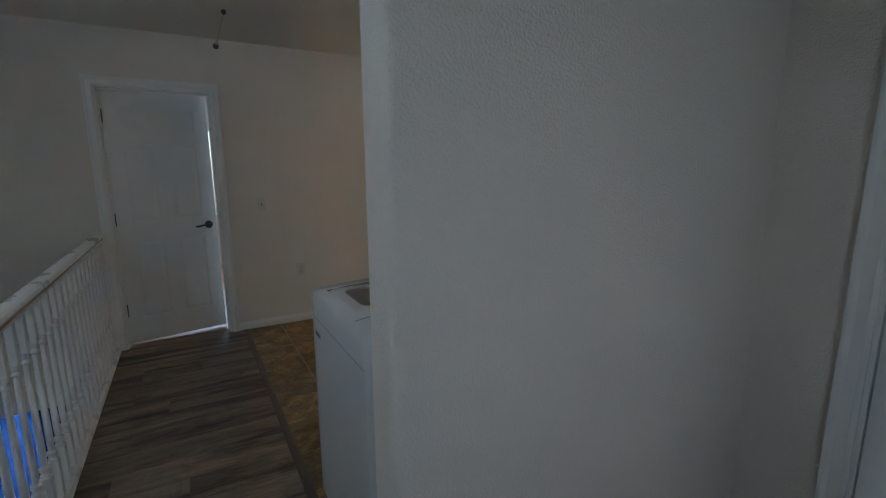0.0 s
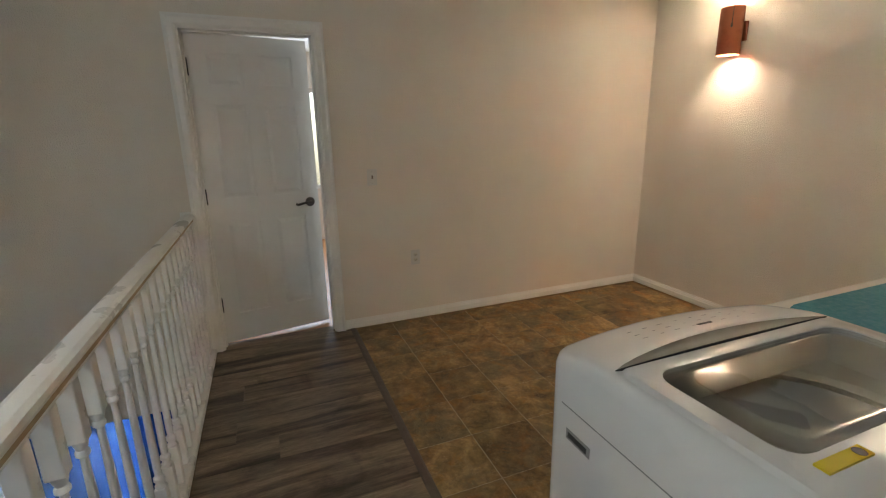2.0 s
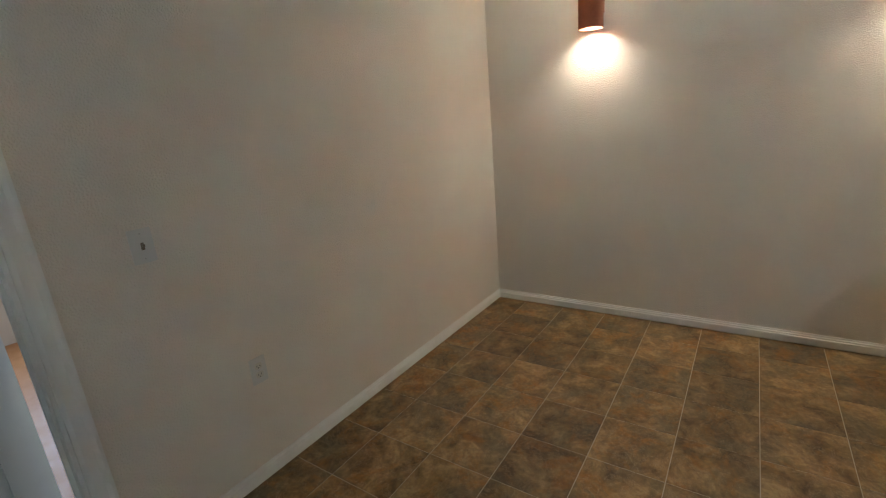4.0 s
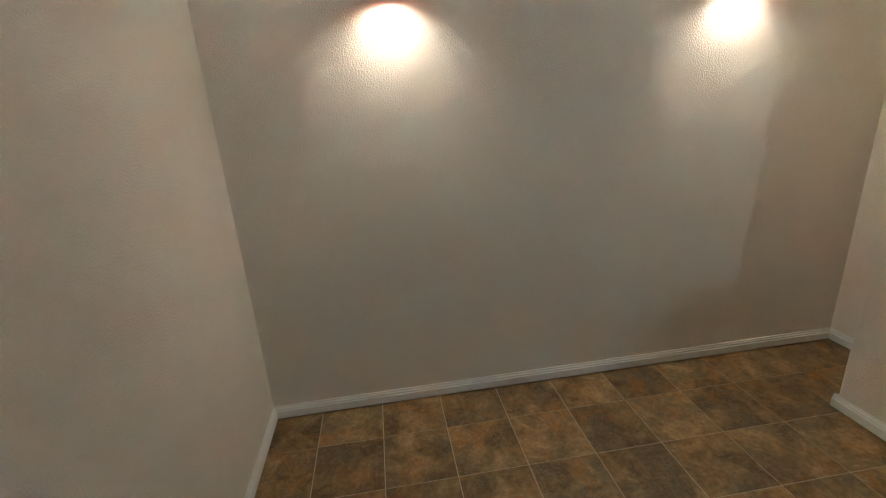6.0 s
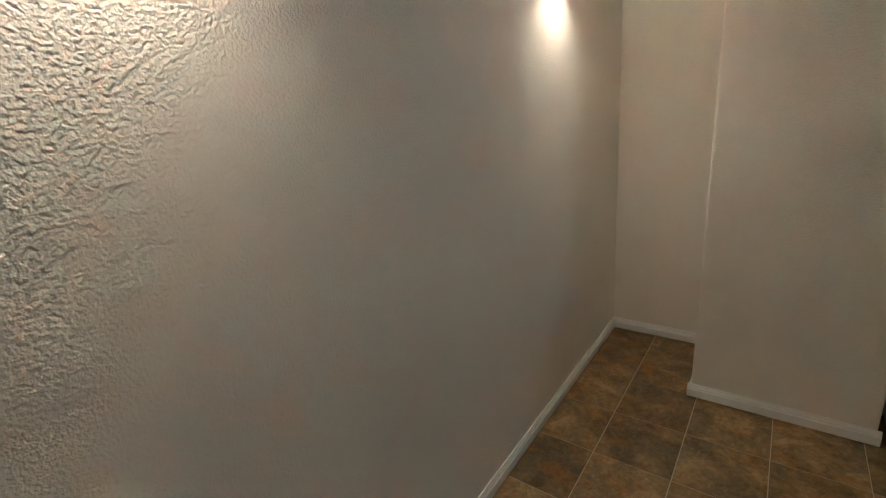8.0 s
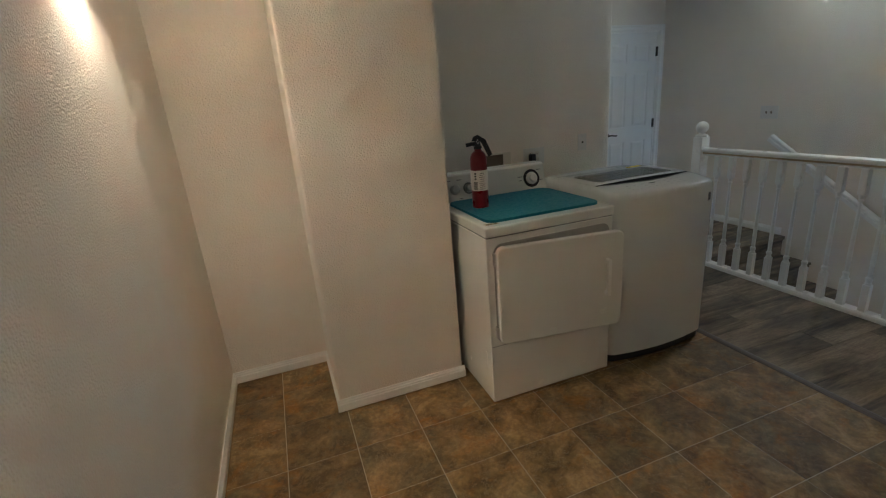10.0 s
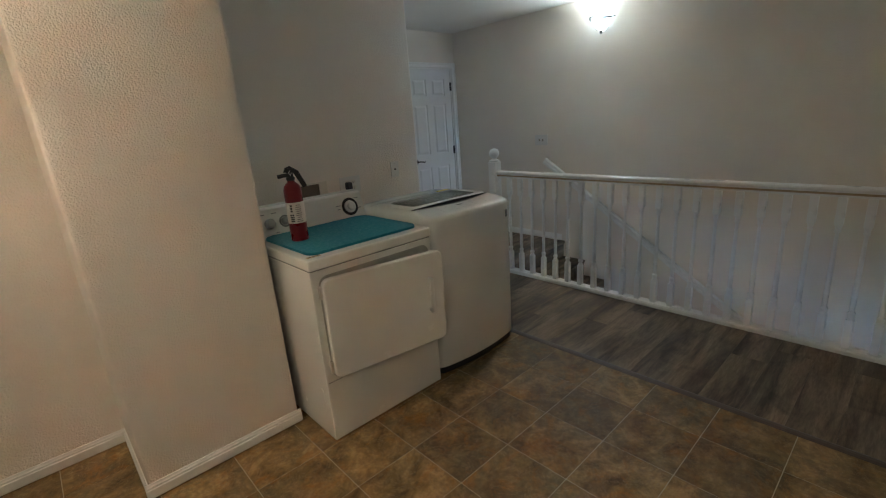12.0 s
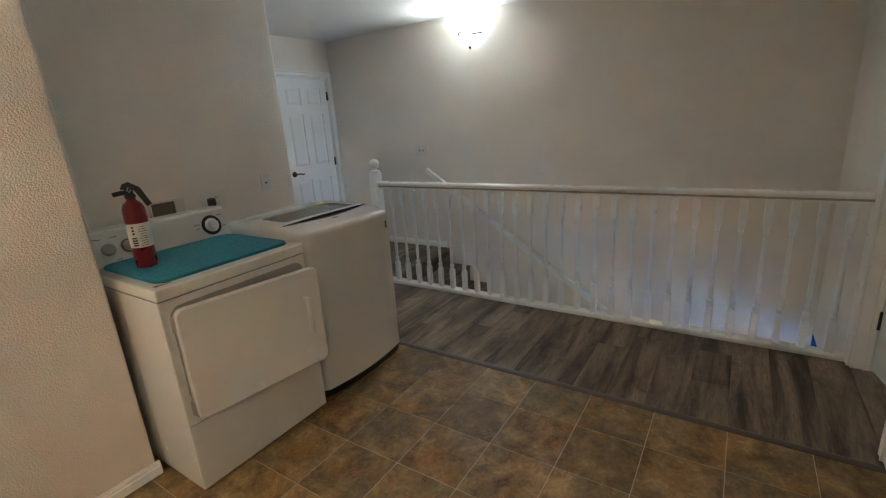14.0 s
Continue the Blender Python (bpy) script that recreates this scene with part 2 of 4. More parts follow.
# ---- mesh helpers ----
def link_mesh(name, bm, material, parent=None, label="", smooth=False):
    me = bpy.data.meshes.new(name)
    bmesh.ops.recalc_face_normals(bm, faces=bm.faces)
    if smooth:
        for f in bm.faces:
            f.smooth = True
    bm.to_mesh(me)
    bm.free()
    if smooth:
        me.set_sharp_from_angle(angle=radians(35))
    me.materials.append(material)
    ob = new(name, me)
    if parent is not None:
        ob.parent = parent
    if label:
        tagged(ob, label)
    return ob


def part(name, bm, material, parent, label="", smooth=False):
    return link_mesh(name, bm, material, parent, label, smooth)


def struct(name, bm, material, label, category, parent=None):
    ob = link_mesh(name, bm, material, parent)
    return tagged(ob, label, category, kind="structure")


def thing(name, loc, label, category, group="", turn=0.0):
    e = new(name)
    e.empty_display_size = 0.1
    e.matrix_world = pose(*loc, 0, 0, turn)
    return tagged(e, label, category, group)


def add_box(bm, x0, y0, z0, x1, y1, z1, bevel=0.0, seg=2):
    vs = [bm.verts.new((x, y, z)) for x in (x0, x1) for y in (y0, y1) for z in (z0, z1)]
    q = [(0, 1, 3, 2), (4, 6, 7, 5), (0, 4, 5, 1), (2, 3, 7, 6), (0, 2, 6, 4), (1, 5, 7, 3)]
    fs = [bm.faces.new([vs[i] for i in k]) for k in q]
    if bevel > 0:
        es = {e for f in fs for e in f.edges}
        bmesh.ops.bevel(bm, geom=list(es), offset=bevel, segments=seg, profile=0.5, affect="EDGES")
    return bm


def box(x0, y0, z0, x1, y1, z1, bevel=0.0, seg=2):
    return add_box(bmesh.new(), min(x0, x1), min(y0, y1), min(z0, z1), max(x0, x1), max(y0, y1), max(z0, z1), bevel, seg)


def add_lathe(bm, prof, n=16, m=None, cap=True):
    """Revolve (radius, z) pairs round z."""
    m = m or Matrix.Identity(4)
    rings = []
    for r, z in prof:
        rings.append([bm.verts.new(m @ Vector((r * math.cos(2 * math.pi * i / n), r * math.sin(2 * math.pi * i / n), z))) for i in range(n)])
    for a, b in zip(rings, rings[1:]):
        for i in range(n):
            bm.faces.new((a[i], a[(i + 1) % n], b[(i + 1) % n], b[i]))
    if cap:
        bm.faces.new(rings[0][::-1])
        bm.faces.new(rings[-1])
    return bm


def lathe(prof, n=16, m=None, cap=True):
    return add_lathe(bmesh.new(), prof, n, m, cap)


def add_prism(bm, pts, d, m=None):
    """Extrude a closed outline of (x, z) points along y from 0 to d."""
    m = m or Matrix.Identity(4)
    a = [bm.verts.new(m @ Vector((x, 0, z))) for x, z in pts]
    b = [bm.verts.new(m @ Vector((x, d, z))) for x, z in pts]
    bm.faces.new(a), bm.faces.new(b[::-1])
    for i in range(len(pts)):
        j = (i + 1) % len(pts)
        bm.faces.new((a[i], b[i], b[j], a[j]))
    return bm


def prism(pts, d, m=None):
    return add_prism(bmesh.new(), pts, d, m)


def round_rect(x0, z0, x1, z1, r, n=5):
    pts = []
    for cx, cz, a0 in ((x1 - r, z1 - r, 0), (x0 + r, z1 - r, 90), (x0 + r, z0 + r, 180), (x1 - r, z0 + r, 270)):
        for i in range(n + 1):
            a = radians(a0 + 90 * i / n)
            pts.append((cx + r * math.cos(a), cz + r * math.sin(a)))
    return pts


def plate_z(pts, z0, z1, edge=0.0):
    """A slab with outline (x, y) between z0 and z1, top edge rounded by edge."""
    bm = bmesh.new()
    lo = [bm.verts.new((x, y, z0)) for x, y in pts]
    hi = [bm.verts.new((x, y, z1)) for x, y in pts]
    bm.faces.new(lo[::-1])
    top = bm.faces.new(hi)
    for i in range(len(pts)):
        j = (i + 1) % len(pts)
        bm.faces.new((lo[i], lo[j], hi[j], hi[i]))
    if edge > 0:
        bmesh.ops.bevel(bm, geom=list(top.edges), offset=edge, segments=3, profile=0.5, affect="EDGES")
    return bm


def tube_path(points, r, n=8):
    """A round bar along points."""
    bm = bmesh.new()
    rings = []
    for i, p in enumerate(points):
        p = Vector(p)
        a = Vector(points[max(0, i - 1)])
        b = Vector(points[min(len(points) - 1, i + 1)])
        q = (b - a).to_track_quat("Z", "Y").to_matrix()
        rings.append([bm.verts.new(p + q @ Vector((r * math.cos(2 * math.pi * k / n), r * math.sin(2 * math.pi * k / n), 0))) for k in range(n)])
    for u, w in zip(rings, rings[1:]):
        for k in range(n):
            bm.faces.new((u[k], u[(k + 1) % n], w[(k + 1) % n], w[k]))
    bm.faces.new(rings[0][::-1]), bm.faces.new(rings[-1])
    return bm


# ---- the large structure ----
CEIL_Z = 2.44
WEST, NORTH, EAST, SOUTH = -4.80, 0.0, 0.0, -4.975
JOINT = -2.685          # where the planks meet the tiles
RAIL_X = -3.647
LAUNDRY_Y = -3.385      # wall behind the two machines
WALL_END = -2.748
ALCOVE_Y = -3.210
CHASE_X0, CHASE_X1, CHASE_Y = -1.205, -0.532, -2.668
HALL_E = -1.48
STAIR_Y0, RUN, RISE = -3.38, 0.26, 0.18
SOFFIT = -0.36
T = 0.12


def wall_box(name, b, label, material=WALL):
    return struct(name, box(*b), material, label, "wall")


# door_1 opening in the north wall
D1A, D1B, DTOP = -3.565, -2.803, 2.03
bm = bmesh.new()
add_box(bm, WEST - T, 0, SOFFIT, D1A, T, CEIL_Z + 0.1)
add_box(bm, D1A, 0, DTOP, D1B, T, CEIL_Z + 0.1)
add_box(bm, D1B, 0, SOFFIT, EAST + T, T, CEIL_Z + 0.1)
add_box(bm, D1A, 0, SOFFIT, D1B, T, -0.03)
struct("wall_north", bm, WALL, "off-white orange-peel painted wall with a doorway", "wall")
wall_box("wall_east", (0, ALCOVE_Y - T, -0.2, T, 0, CEIL_Z + 0.1), "off-white orange-peel painted wall under two sconces")
wall_box("wall_alcove", (CHASE_X1, ALCOVE_Y - T, -0.2, 0, ALCOVE_Y, CEIL_Z + 0.1), "off-white painted back wall of a narrow alcove")
struct("wall_chase", box(CHASE_X0, LAUNDRY_Y - T, -0.2, CHASE_X1, CHASE_Y, CEIL_Z + 0.1, 0.012, 3), WALL, "off-white boxed-out chase wall with rounded drywall corners", "wall")
bm = bmesh.new()
add_box(bm, WALL_END, LAUNDRY_Y - T, -0.2, CHASE_X0 - 0.001, LAUNDRY_Y, CEIL_Z + 0.1)
es = [e for e in bm.edges if abs(e.verts[0].co.x - WALL_END) < 1e-4 and abs(e.verts[1].co.x - WALL_END) < 1e-4 and abs(e.verts[0].co.z - e.verts[1].co.z) > 1]
bmesh.ops.bevel(bm, geom=es, offset=0.014, segments=4, profile=0.5, affect="EDGES")
struct("wall_laundry", bm, WALL, "off-white partition wall behind the washer and dryer", "wall")
wall_box("wall_west", (WEST - T, SOUTH - T, -3.0, WEST, 0, CEIL_Z + 0.1), "off-white stairwell wall with a sconce and handrail")
# south hall
D3A, D3B = -4.56, -3.80
D2A, D2B = -4.735, -3.975
bm = bmesh.new()
add_box(bm, WEST, SOUTH - T, -0.2, D2A, SOUTH, CEIL_Z + 0.1)
add_box(bm, D2A, SOUTH - T, DTOP, D2B, SOUTH, CEIL_Z + 0.1)
SX_A, SX_B, SZ_A, SZ_B = -3.10, -2.35, 1.00, 2.00
add_box(bm, D2B, SOUTH - T, -0.2, SX_A, SOUTH, CEIL_Z + 0.1)
add_box(bm, SX_B, SOUTH - T, -0.2, HALL_E + T, SOUTH, CEIL_Z + 0.1)
add_box(bm, SX_A, SOUTH - T, -0.2, SX_B, SOUTH, SZ_A)
add_box(bm, SX_A, SOUTH - T, SZ_B, SX_B, SOUTH, CEIL_Z + 0.1)
struct("wall_south", bm, WALL, "off-white wall at the end of the landing", "wall")
bm = bmesh.new()
add_box(bm, HALL_E, SOUTH, -0.2, HALL_E + T, D3A, CEIL_Z + 0.1)
add_box(bm, HALL_E, D3A, DTOP, HALL_E + T, D3B, CEIL_Z + 0.1)
add_box(bm, HALL_E, D3B, -0.2, HALL_E + T, LAUNDRY_Y - T, CEIL_Z + 0.1)
struct("wall_hall_east", bm, WALL, "off-white wall at the side of the landing", "wall")
struct("ceiling", box(WEST - T, SOUTH - T, CEIL_Z, EAST + T, -0.001, CEIL_Z + 0.12), CEIL, "off-white textured ceiling", "ceiling")

# stairwell: inner side under the balustrade, the space below
bm = bmesh.new()
add_box(bm, RAIL_X - 0.045, STAIR_Y0 + 0.02, -2.9, RAIL_X + 0.035, -0.001, -0.022)
struct("wall_stair_side", bm, WALL, "off-white wall below the balustrade", "wall")
LOW = -2.70
bm = bmesh.new()
add_box(bm, WEST - T, 0.001, LOW, WEST, 2.4, SOFFIT + 0.1)
struct("wall_lower_west", bm, BLUE, "blue painted wall at the foot of the stairs", "wall")
bm = bmesh.new()
WX0, WX1, WZ0, WZ1 = -4.3, -3.2, -2.35, -0.75
add_box(bm, WEST - T, 2.4, LOW, WX0, 2.4 + T, SOFFIT + 0.1)
add_box(bm, WX1, 2.4, LOW, -2.3, 2.4 + T, SOFFIT + 0.1)
add_box(bm, WX0, 2.4, LOW, WX1, 2.4 + T, WZ0)
add_box(bm, WX0, 2.4, WZ1, WX1, 2.4 + T, SOFFIT + 0.1)
struct("wall_lower_north", bm, BLUE, "blue painted wall with a window at the foot of the stairs", "wall")
struct("wall_lower_east", box(-2.42, 0.001, LOW, -2.3, 2.4, SOFFIT + 0.1), BLUE, "blue painted wall of the lower hall", "wall")
struct("wall_lower_south", box(RAIL_X + 0.04, -0.12, LOW, -2.3, -0.002, SOFFIT), BLUE, "blue painted wall beside the foot of the stairs", "wall")
struct("ceiling_lower", box(WEST, T + 0.001, SOFFIT, -2.42, 2.4, SOFFIT + 0.09), CEIL, "white ceiling of the lower hall", "ceiling")
struct("floor_lower", box(WEST, -0.3, LOW - 0.1, -2.42, 2.4, LOW), OAK, "wooden floor of the lower hall", "floor")
area_light("daylight_lower_window", pose((WX0 + WX1) / 2, 2.36, (WZ0 + WZ1) / 2, 90, 0, 180) @ pose(0, 0, 0, 180, 0, 0), WX1 - WX0, WZ1 - WZ0, STAIR_DAY_W, STAIR_DAY)
win = tagged(new("window_1"), "white-framed window lighting the foot of the stairs", "window", kind="structure")
bm = bmesh.new()
for a, b in ((WX0, WX0 + 0.05), (WX1 - 0.05, WX1), ((WX0 + WX1) / 2 - 0.02, (WX0 + WX1) / 2 + 0.02)):
    add_box(bm, a, 2.44, WZ0, b, 2.48, WZ1)
add_box(bm, WX0 + 0.05, 2.44, WZ0, WX1 - 0.05, 2.48, WZ0 + 0.05)
add_box(bm, WX0 + 0.05, 2.44, WZ1 - 0.05, WX1 - 0.05, 2.48, WZ1)
part("window_frame", bm, TRIM, win)
p = part("pane", box(WX0 + 0.05, 2.455, WZ0 + 0.05, WX1 - 0.05, 2.461, WZ1 - 0.05), PANE, win)
p.visible_shadow = False

win3 = tagged(new("window_3"), "white-framed window lighting the landing", "window", kind="structure")
bm = bmesh.new()
for a, b in ((SX_A, SX_A + 0.05), (SX_B - 0.05, SX_B), ((SX_A + SX_B) / 2 - 0.02, (SX_A + SX_B) / 2 + 0.02)):
    add_box(bm, a, SOUTH - 0.08, SZ_A, b, SOUTH - 0.04, SZ_B)
add_box(bm, SX_A + 0.05, SOUTH - 0.08, SZ_A, SX_B - 0.05, SOUTH - 0.04, SZ_A + 0.05)
add_box(bm, SX_A + 0.05, SOUTH - 0.08, SZ_B - 0.05, SX_B - 0.05, SOUTH - 0.04, SZ_B)
part("window_frame", bm, TRIM, win3)
p = part("pane", box(SX_A + 0.05, SOUTH - 0.061, SZ_A + 0.05, SX_B - 0.05, SOUTH - 0.055, SZ_B - 0.05), PANE, win3)
p.visible_shadow = False
area_light("daylight_hall_window", pose((SX_A + SX_B) / 2, SOUTH + 0.01, (SZ_A + SZ_B) / 2, 90, 0, 0), SX_B - SX_A, SZ_B - SZ_A, HALL_DAY_W, HALL_DAY)

# bedroom behind the ajar door
BR_N = 3.2
struct("floor_bedroom", box(-3.9, T + 0.001, -0.12, -1.6, BR_N, -0.004), OAK, "warm orange wooden floor of the next room", "floor")
struct("wall_bedroom_west", box(-4.02, T + 0.002, -0.1, -3.9, BR_N, CEIL_Z), WALL, "white wall of the next room", "wall")
struct("wall_bedroom_east", box(-1.6, T + 0.002, -0.1, -1.48, BR_N, CEIL_Z), WALL, "white wall of the next room", "wall")
BX0, BX1, BZ0, BZ1 = -3.3, -2.0, 0.7, 2.0
bm = bmesh.new()
add_box(bm, -4.02, BR_N, -0.1, BX0, BR_N + T, CEIL_Z)
add_box(bm, BX1, BR_N, -0.1, -1.48, BR_N + T, CEIL_Z)
add_box(bm, BX0, BR_N, -0.1, BX1, BR_N + T, BZ0)
add_box(bm, BX0, BR_N, BZ1, BX1, BR_N + T, CEIL_Z)
struct("wall_bedroom_north", bm, WALL, "white wall with a daylit window in the next room", "wall")
struct("ceiling_bedroom", box(-4.02, T + 0.002, CEIL_Z + 0.001, -1.48, BR_N + T, CEIL_Z + 0.12), CEIL, "white ceiling of the next room", "ceiling")
win2 = tagged(new("window_2"), "white-framed window of the next room", "window", kind="structure")
bm = bmesh.new()
for a, b in ((BX0, BX0 + 0.05), (BX1 - 0.05, BX1), ((BX0 + BX1) / 2 - 0.02, (BX0 + BX1) / 2 + 0.02)):
    add_box(bm, a, BR_N + 0.04, BZ0, b, BR_N + 0.08, BZ1)
add_box(bm, BX0 + 0.05, BR_N + 0.04, BZ0, BX1 - 0.05, BR_N + 0.08, BZ0 + 0.05)
add_box(bm, BX0 + 0.05, BR_N + 0.04, BZ1 - 0.05, BX1 - 0.05, BR_N + 0.08, BZ1)
part("window_frame", bm, TRIM, win2)
p = part("pane", box(BX0 + 0.05, BR_N + 0.055, BZ0 + 0.05, BX1 - 0.05, BR_N + 0.061, BZ1 - 0.05), PANE, win2)
p.visible_shadow = False
area_light("daylight_bedroom_window", pose((BX0 + BX1) / 2, BR_N - 0.03, (BZ0 + BZ1) / 2, -90, 0, 0), BX1 - BX0, BZ1 - BZ0, ROOM_DAY_W, DAY)


# ---- baseboards, casings, doors ----
def baseboard(p, q, h=0.066, d=0.012):
    """Stepped baseboard on the left-hand side of the line p -> q."""
    p, q = Vector((*p, 0)), Vector((*q, 0))
    L = (q - p).length
    ang = math.degrees(math.atan2((q - p).y, (q - p).x))
    pts = [(0, 0), (d, 0), (d, h * 0.60), (d * 0.72, h * 0.66), (d * 0.72, h * 0.78), (d * 0.45, h * 0.86), (d * 0.3, h), (0, h)]
    m = pose(p.x, p.y, 0.008, 0, 0, ang) @ Matrix(((0, 1, 0, 0), (1, 0, 0, 0), (0, 0, 1, 0), (0, 0, 0, 1)))
    bm = prism(pts, L, m)
    return struct("baseboard", bm, TRIM, "white stepped wooden baseboard, slightly scuffed", "baseboard")


baseboard((0, 0), (D1B + 0.066, 0))
baseboard((0, ALCOVE_Y), (0, 0))
baseboard((CHASE_X1, ALCOVE_Y), (0, ALCOVE_Y))
baseboard((CHASE_X1, CHASE_Y), (CHASE_X1, ALCOVE_Y))
baseboard((CHASE_X0 - 0.012, CHASE_Y), (CHASE_X1 + 0.014, CHASE_Y))
baseboard((WEST, STAIR_Y0 - 0.02), (WEST, SOUTH))
baseboard((HALL_E, LAUNDRY_Y - T), (WALL_END, LAUNDRY_Y - T))


def casing(name, w, top, m, label):
    """Door casing round an opening of width w from local x=0, its face towards local -y."""
    prof = [(0.0, 0.0), (0.0, -0.010), (0.012, -0.016), (0.040, -0.014), (0.052, -0.019), (0.062, -0.019), (0.062, 0.0)]
    bm = bmesh.new()
    rings = []
    for dx, z in ((-1, 0.0), (-1, 1.0), (1, 1.0), (1, 0.0)):
        ring = []
        for o, d in prof:
            x = -o if dx < 0 else w + o
            zz = (top + o) if z else 0.0
            ring.append(bm.verts.new(m @ Vector((x, d, zz))))
        rings.append(ring)
    for a, b in zip(rings, rings[1:]):
        for i in range(len(prof)):
            j = (i + 1) % len(prof)
            bm.faces.new((a[i], a[j], b[j], b[i]))
    bm.faces.new(rings[0]), bm.faces.new(rings[-1][::-1])
    return struct(name, bm, TRIM, label, "door casing")


def jamb(w, top, m):
    bm = bmesh.new()
    for b in ((-0.002, 0.001, 0, 0.012, T - 0.001, top), (w - 0.012, 0.001, 0, w + 0.002, T - 0.001, top), (0.012, 0.001, top - 0.012, w - 0.012, T - 0.001, top),
              (0.012, 0.05, 0, 0.022, 0.075, top - 0.012), (w - 0.022, 0.05, 0, w - 0.012, 0.075, top - 0.012), (0.022, 0.05, top - 0.022, w - 0.022, 0.075, top - 0.012)):
        add_box(bm, *b)
    bmesh.ops.transform(bm, matrix=m, verts=bm.verts)
    return struct("trim", bm, TRIM, "white door jamb with stops", "door jamb")


def six_panel_door(name, w, h, m, label, lever_at="far", lever_side=-1, with_lever=True, hinge_x=0.0):
    """A moulded six-panel door leaf; local x from the hinge edge, local y through its thickness, face to -y."""
    d = tagged(new(name), label, "door", kind="structure")
    d.matrix_world = m
    t = 0.035
    st, mid = 0.105, 0.10
    rails = (0.0, 0.20), (0.84, 1.00), (1.60, 1.70), (h - 0.11, h)
    bm = add_box(bmesh.new(), 0, 0.008, 0, w, t - 0.008, h)
    for y0, y1 in ((0.0, 0.008), (t - 0.008, t)):
        for x0, x1 in ((0, st), ((w - mid) / 2, (w + mid) / 2), (w - st, w)):
            add_box(bm, x0, y0, 0, x1, y1, h)
        for z0, z1 in rails:
            for x0, x1 in ((st, (w - mid) / 2), ((w + mid) / 2, w - st)):
                add_box(bm, x0, y0, z0, x1, y1, z1)
    for (a, b) in zip(rails, rails[1:]):
        for x0, x1 in ((st, (w - mid) / 2), ((w + mid) / 2, w - st)):
            for s in (0, 1):
                # raised field with sloped edges
                z0, z1 = a[1], b[0]
                g, k = 0.012, 0.035
                ya, yb = (0.008, 0.0015) if s == 0 else (t - 0.008, t - 0.0015)
                o = [bm.verts.new((x, ya, z)) for x, z in ((x0 + g, z0 + g), (x1 - g, z0 + g), (x1 - g, z1 - g), (x0 + g, z1 - g))]
                i = [bm.verts.new((x, yb, z)) for x, z in ((x0 + k, z0 + k), (x1 - k, z0 + k), (x1 - k, z1 - k), (x0 + k, z1 - k))]
                bm.faces.new(i)
                for q in range(4):
                    bm.faces.new((o[q], o[(q + 1) % 4], i[(q + 1) % 4], i[q]))
    part("leaf", bm, DOORP, d)
    for z in (0.28, 1.02, h - 0.20):
        bm = box(-0.013, -0.011, z - 0.050, 0.012, 0.006, z + 0.050)
        add_lathe(bm, [(0.006, z - 0.05), (0.006, z + 0.05)], 8, pose(-0.006, -0.006, 0))
        part("hinge", bm, HINGE, d, "dark bronze butt hinge")
    if with_lever:
        x, z = w - 0.065, 0.93
        hd = part("door_handle", lathe([(0.032, 0), (0.033, 0.006), (0.028, 0.011), (0.012, 0.013), (0.011, 0.045), (0.010, 0.05)], 20, pose(x, 0, z, 90, 0, 0)), BRONZE, d, "dark bronze lever handle", True)
        bm = tube_path([(x, -0.045, z), (x - 0.02, -0.05, z + 0.002), (x - 0.06, -0.05, z - 0.002), (x - 0.095, -0.048, z - 0.010), (x - 0.11, -0.044, z - 0.004)], 0.0085, 10)
        part("lever", bm, BRONZE, hd, "", True)
        part("latch", box(w - 0.001, 0.010, z - 0.028, w + 0.002, 0.026, z + 0.028), STEEL, d)
    return d


# door_1, ajar into the next room
casing("trim", D1B - D1A, DTOP, pose(D1A, -0.0005, 0), "white moulded casing round the ajar door")
jamb(D1B - D1A, DTOP, pose(D1A, 0, 0))
six_panel_door("door_1", D1B - D1A - 0.03, DTOP - 0.026, pose(D1A + 0.015, 0.080, 0.016, 0, 0, 11.0), "white six-panel door standing ajar with bronze lever")
# door_2, closed at the end of the landing: hinges towards the stair wall
casing("trim", D2B - D2A, DTOP, pose(D2B, SOUTH + 0.0005, 0, 0, 0, 180), "white casing of the closed door")
jamb(D2B - D2A, DTOP, pose(D2B, SOUTH, 0, 0, 0, 180))
six_panel_door("door_2", D2B - D2A - 0.03, DTOP - 0.026, pose(D2A + 0.015, SOUTH - 0.012, 0.012) @ Matrix.Diagonal((1, -1, 1, 1)), "closed white six-panel door at the end of the landing")
# door_3, closed, beside the landing
casing("trim", D3B - D3A, DTOP, pose(HALL_E - 0.0005, D3B, 0, 0, 0, -90), "white casing of the side door")
jamb(D3B - D3A, DTOP, pose(HALL_E, D3B, 0, 0, 0, -90))
six_panel_door("door_3", D3B - D3A - 0.03, DTOP - 0.026, pose(HALL_E + 0.012, D3A + 0.015, 0.012, 0, 0, -90) @ Matrix.Diagonal((-1, 1, 1, 1)), "closed white six-panel door beside the landing")

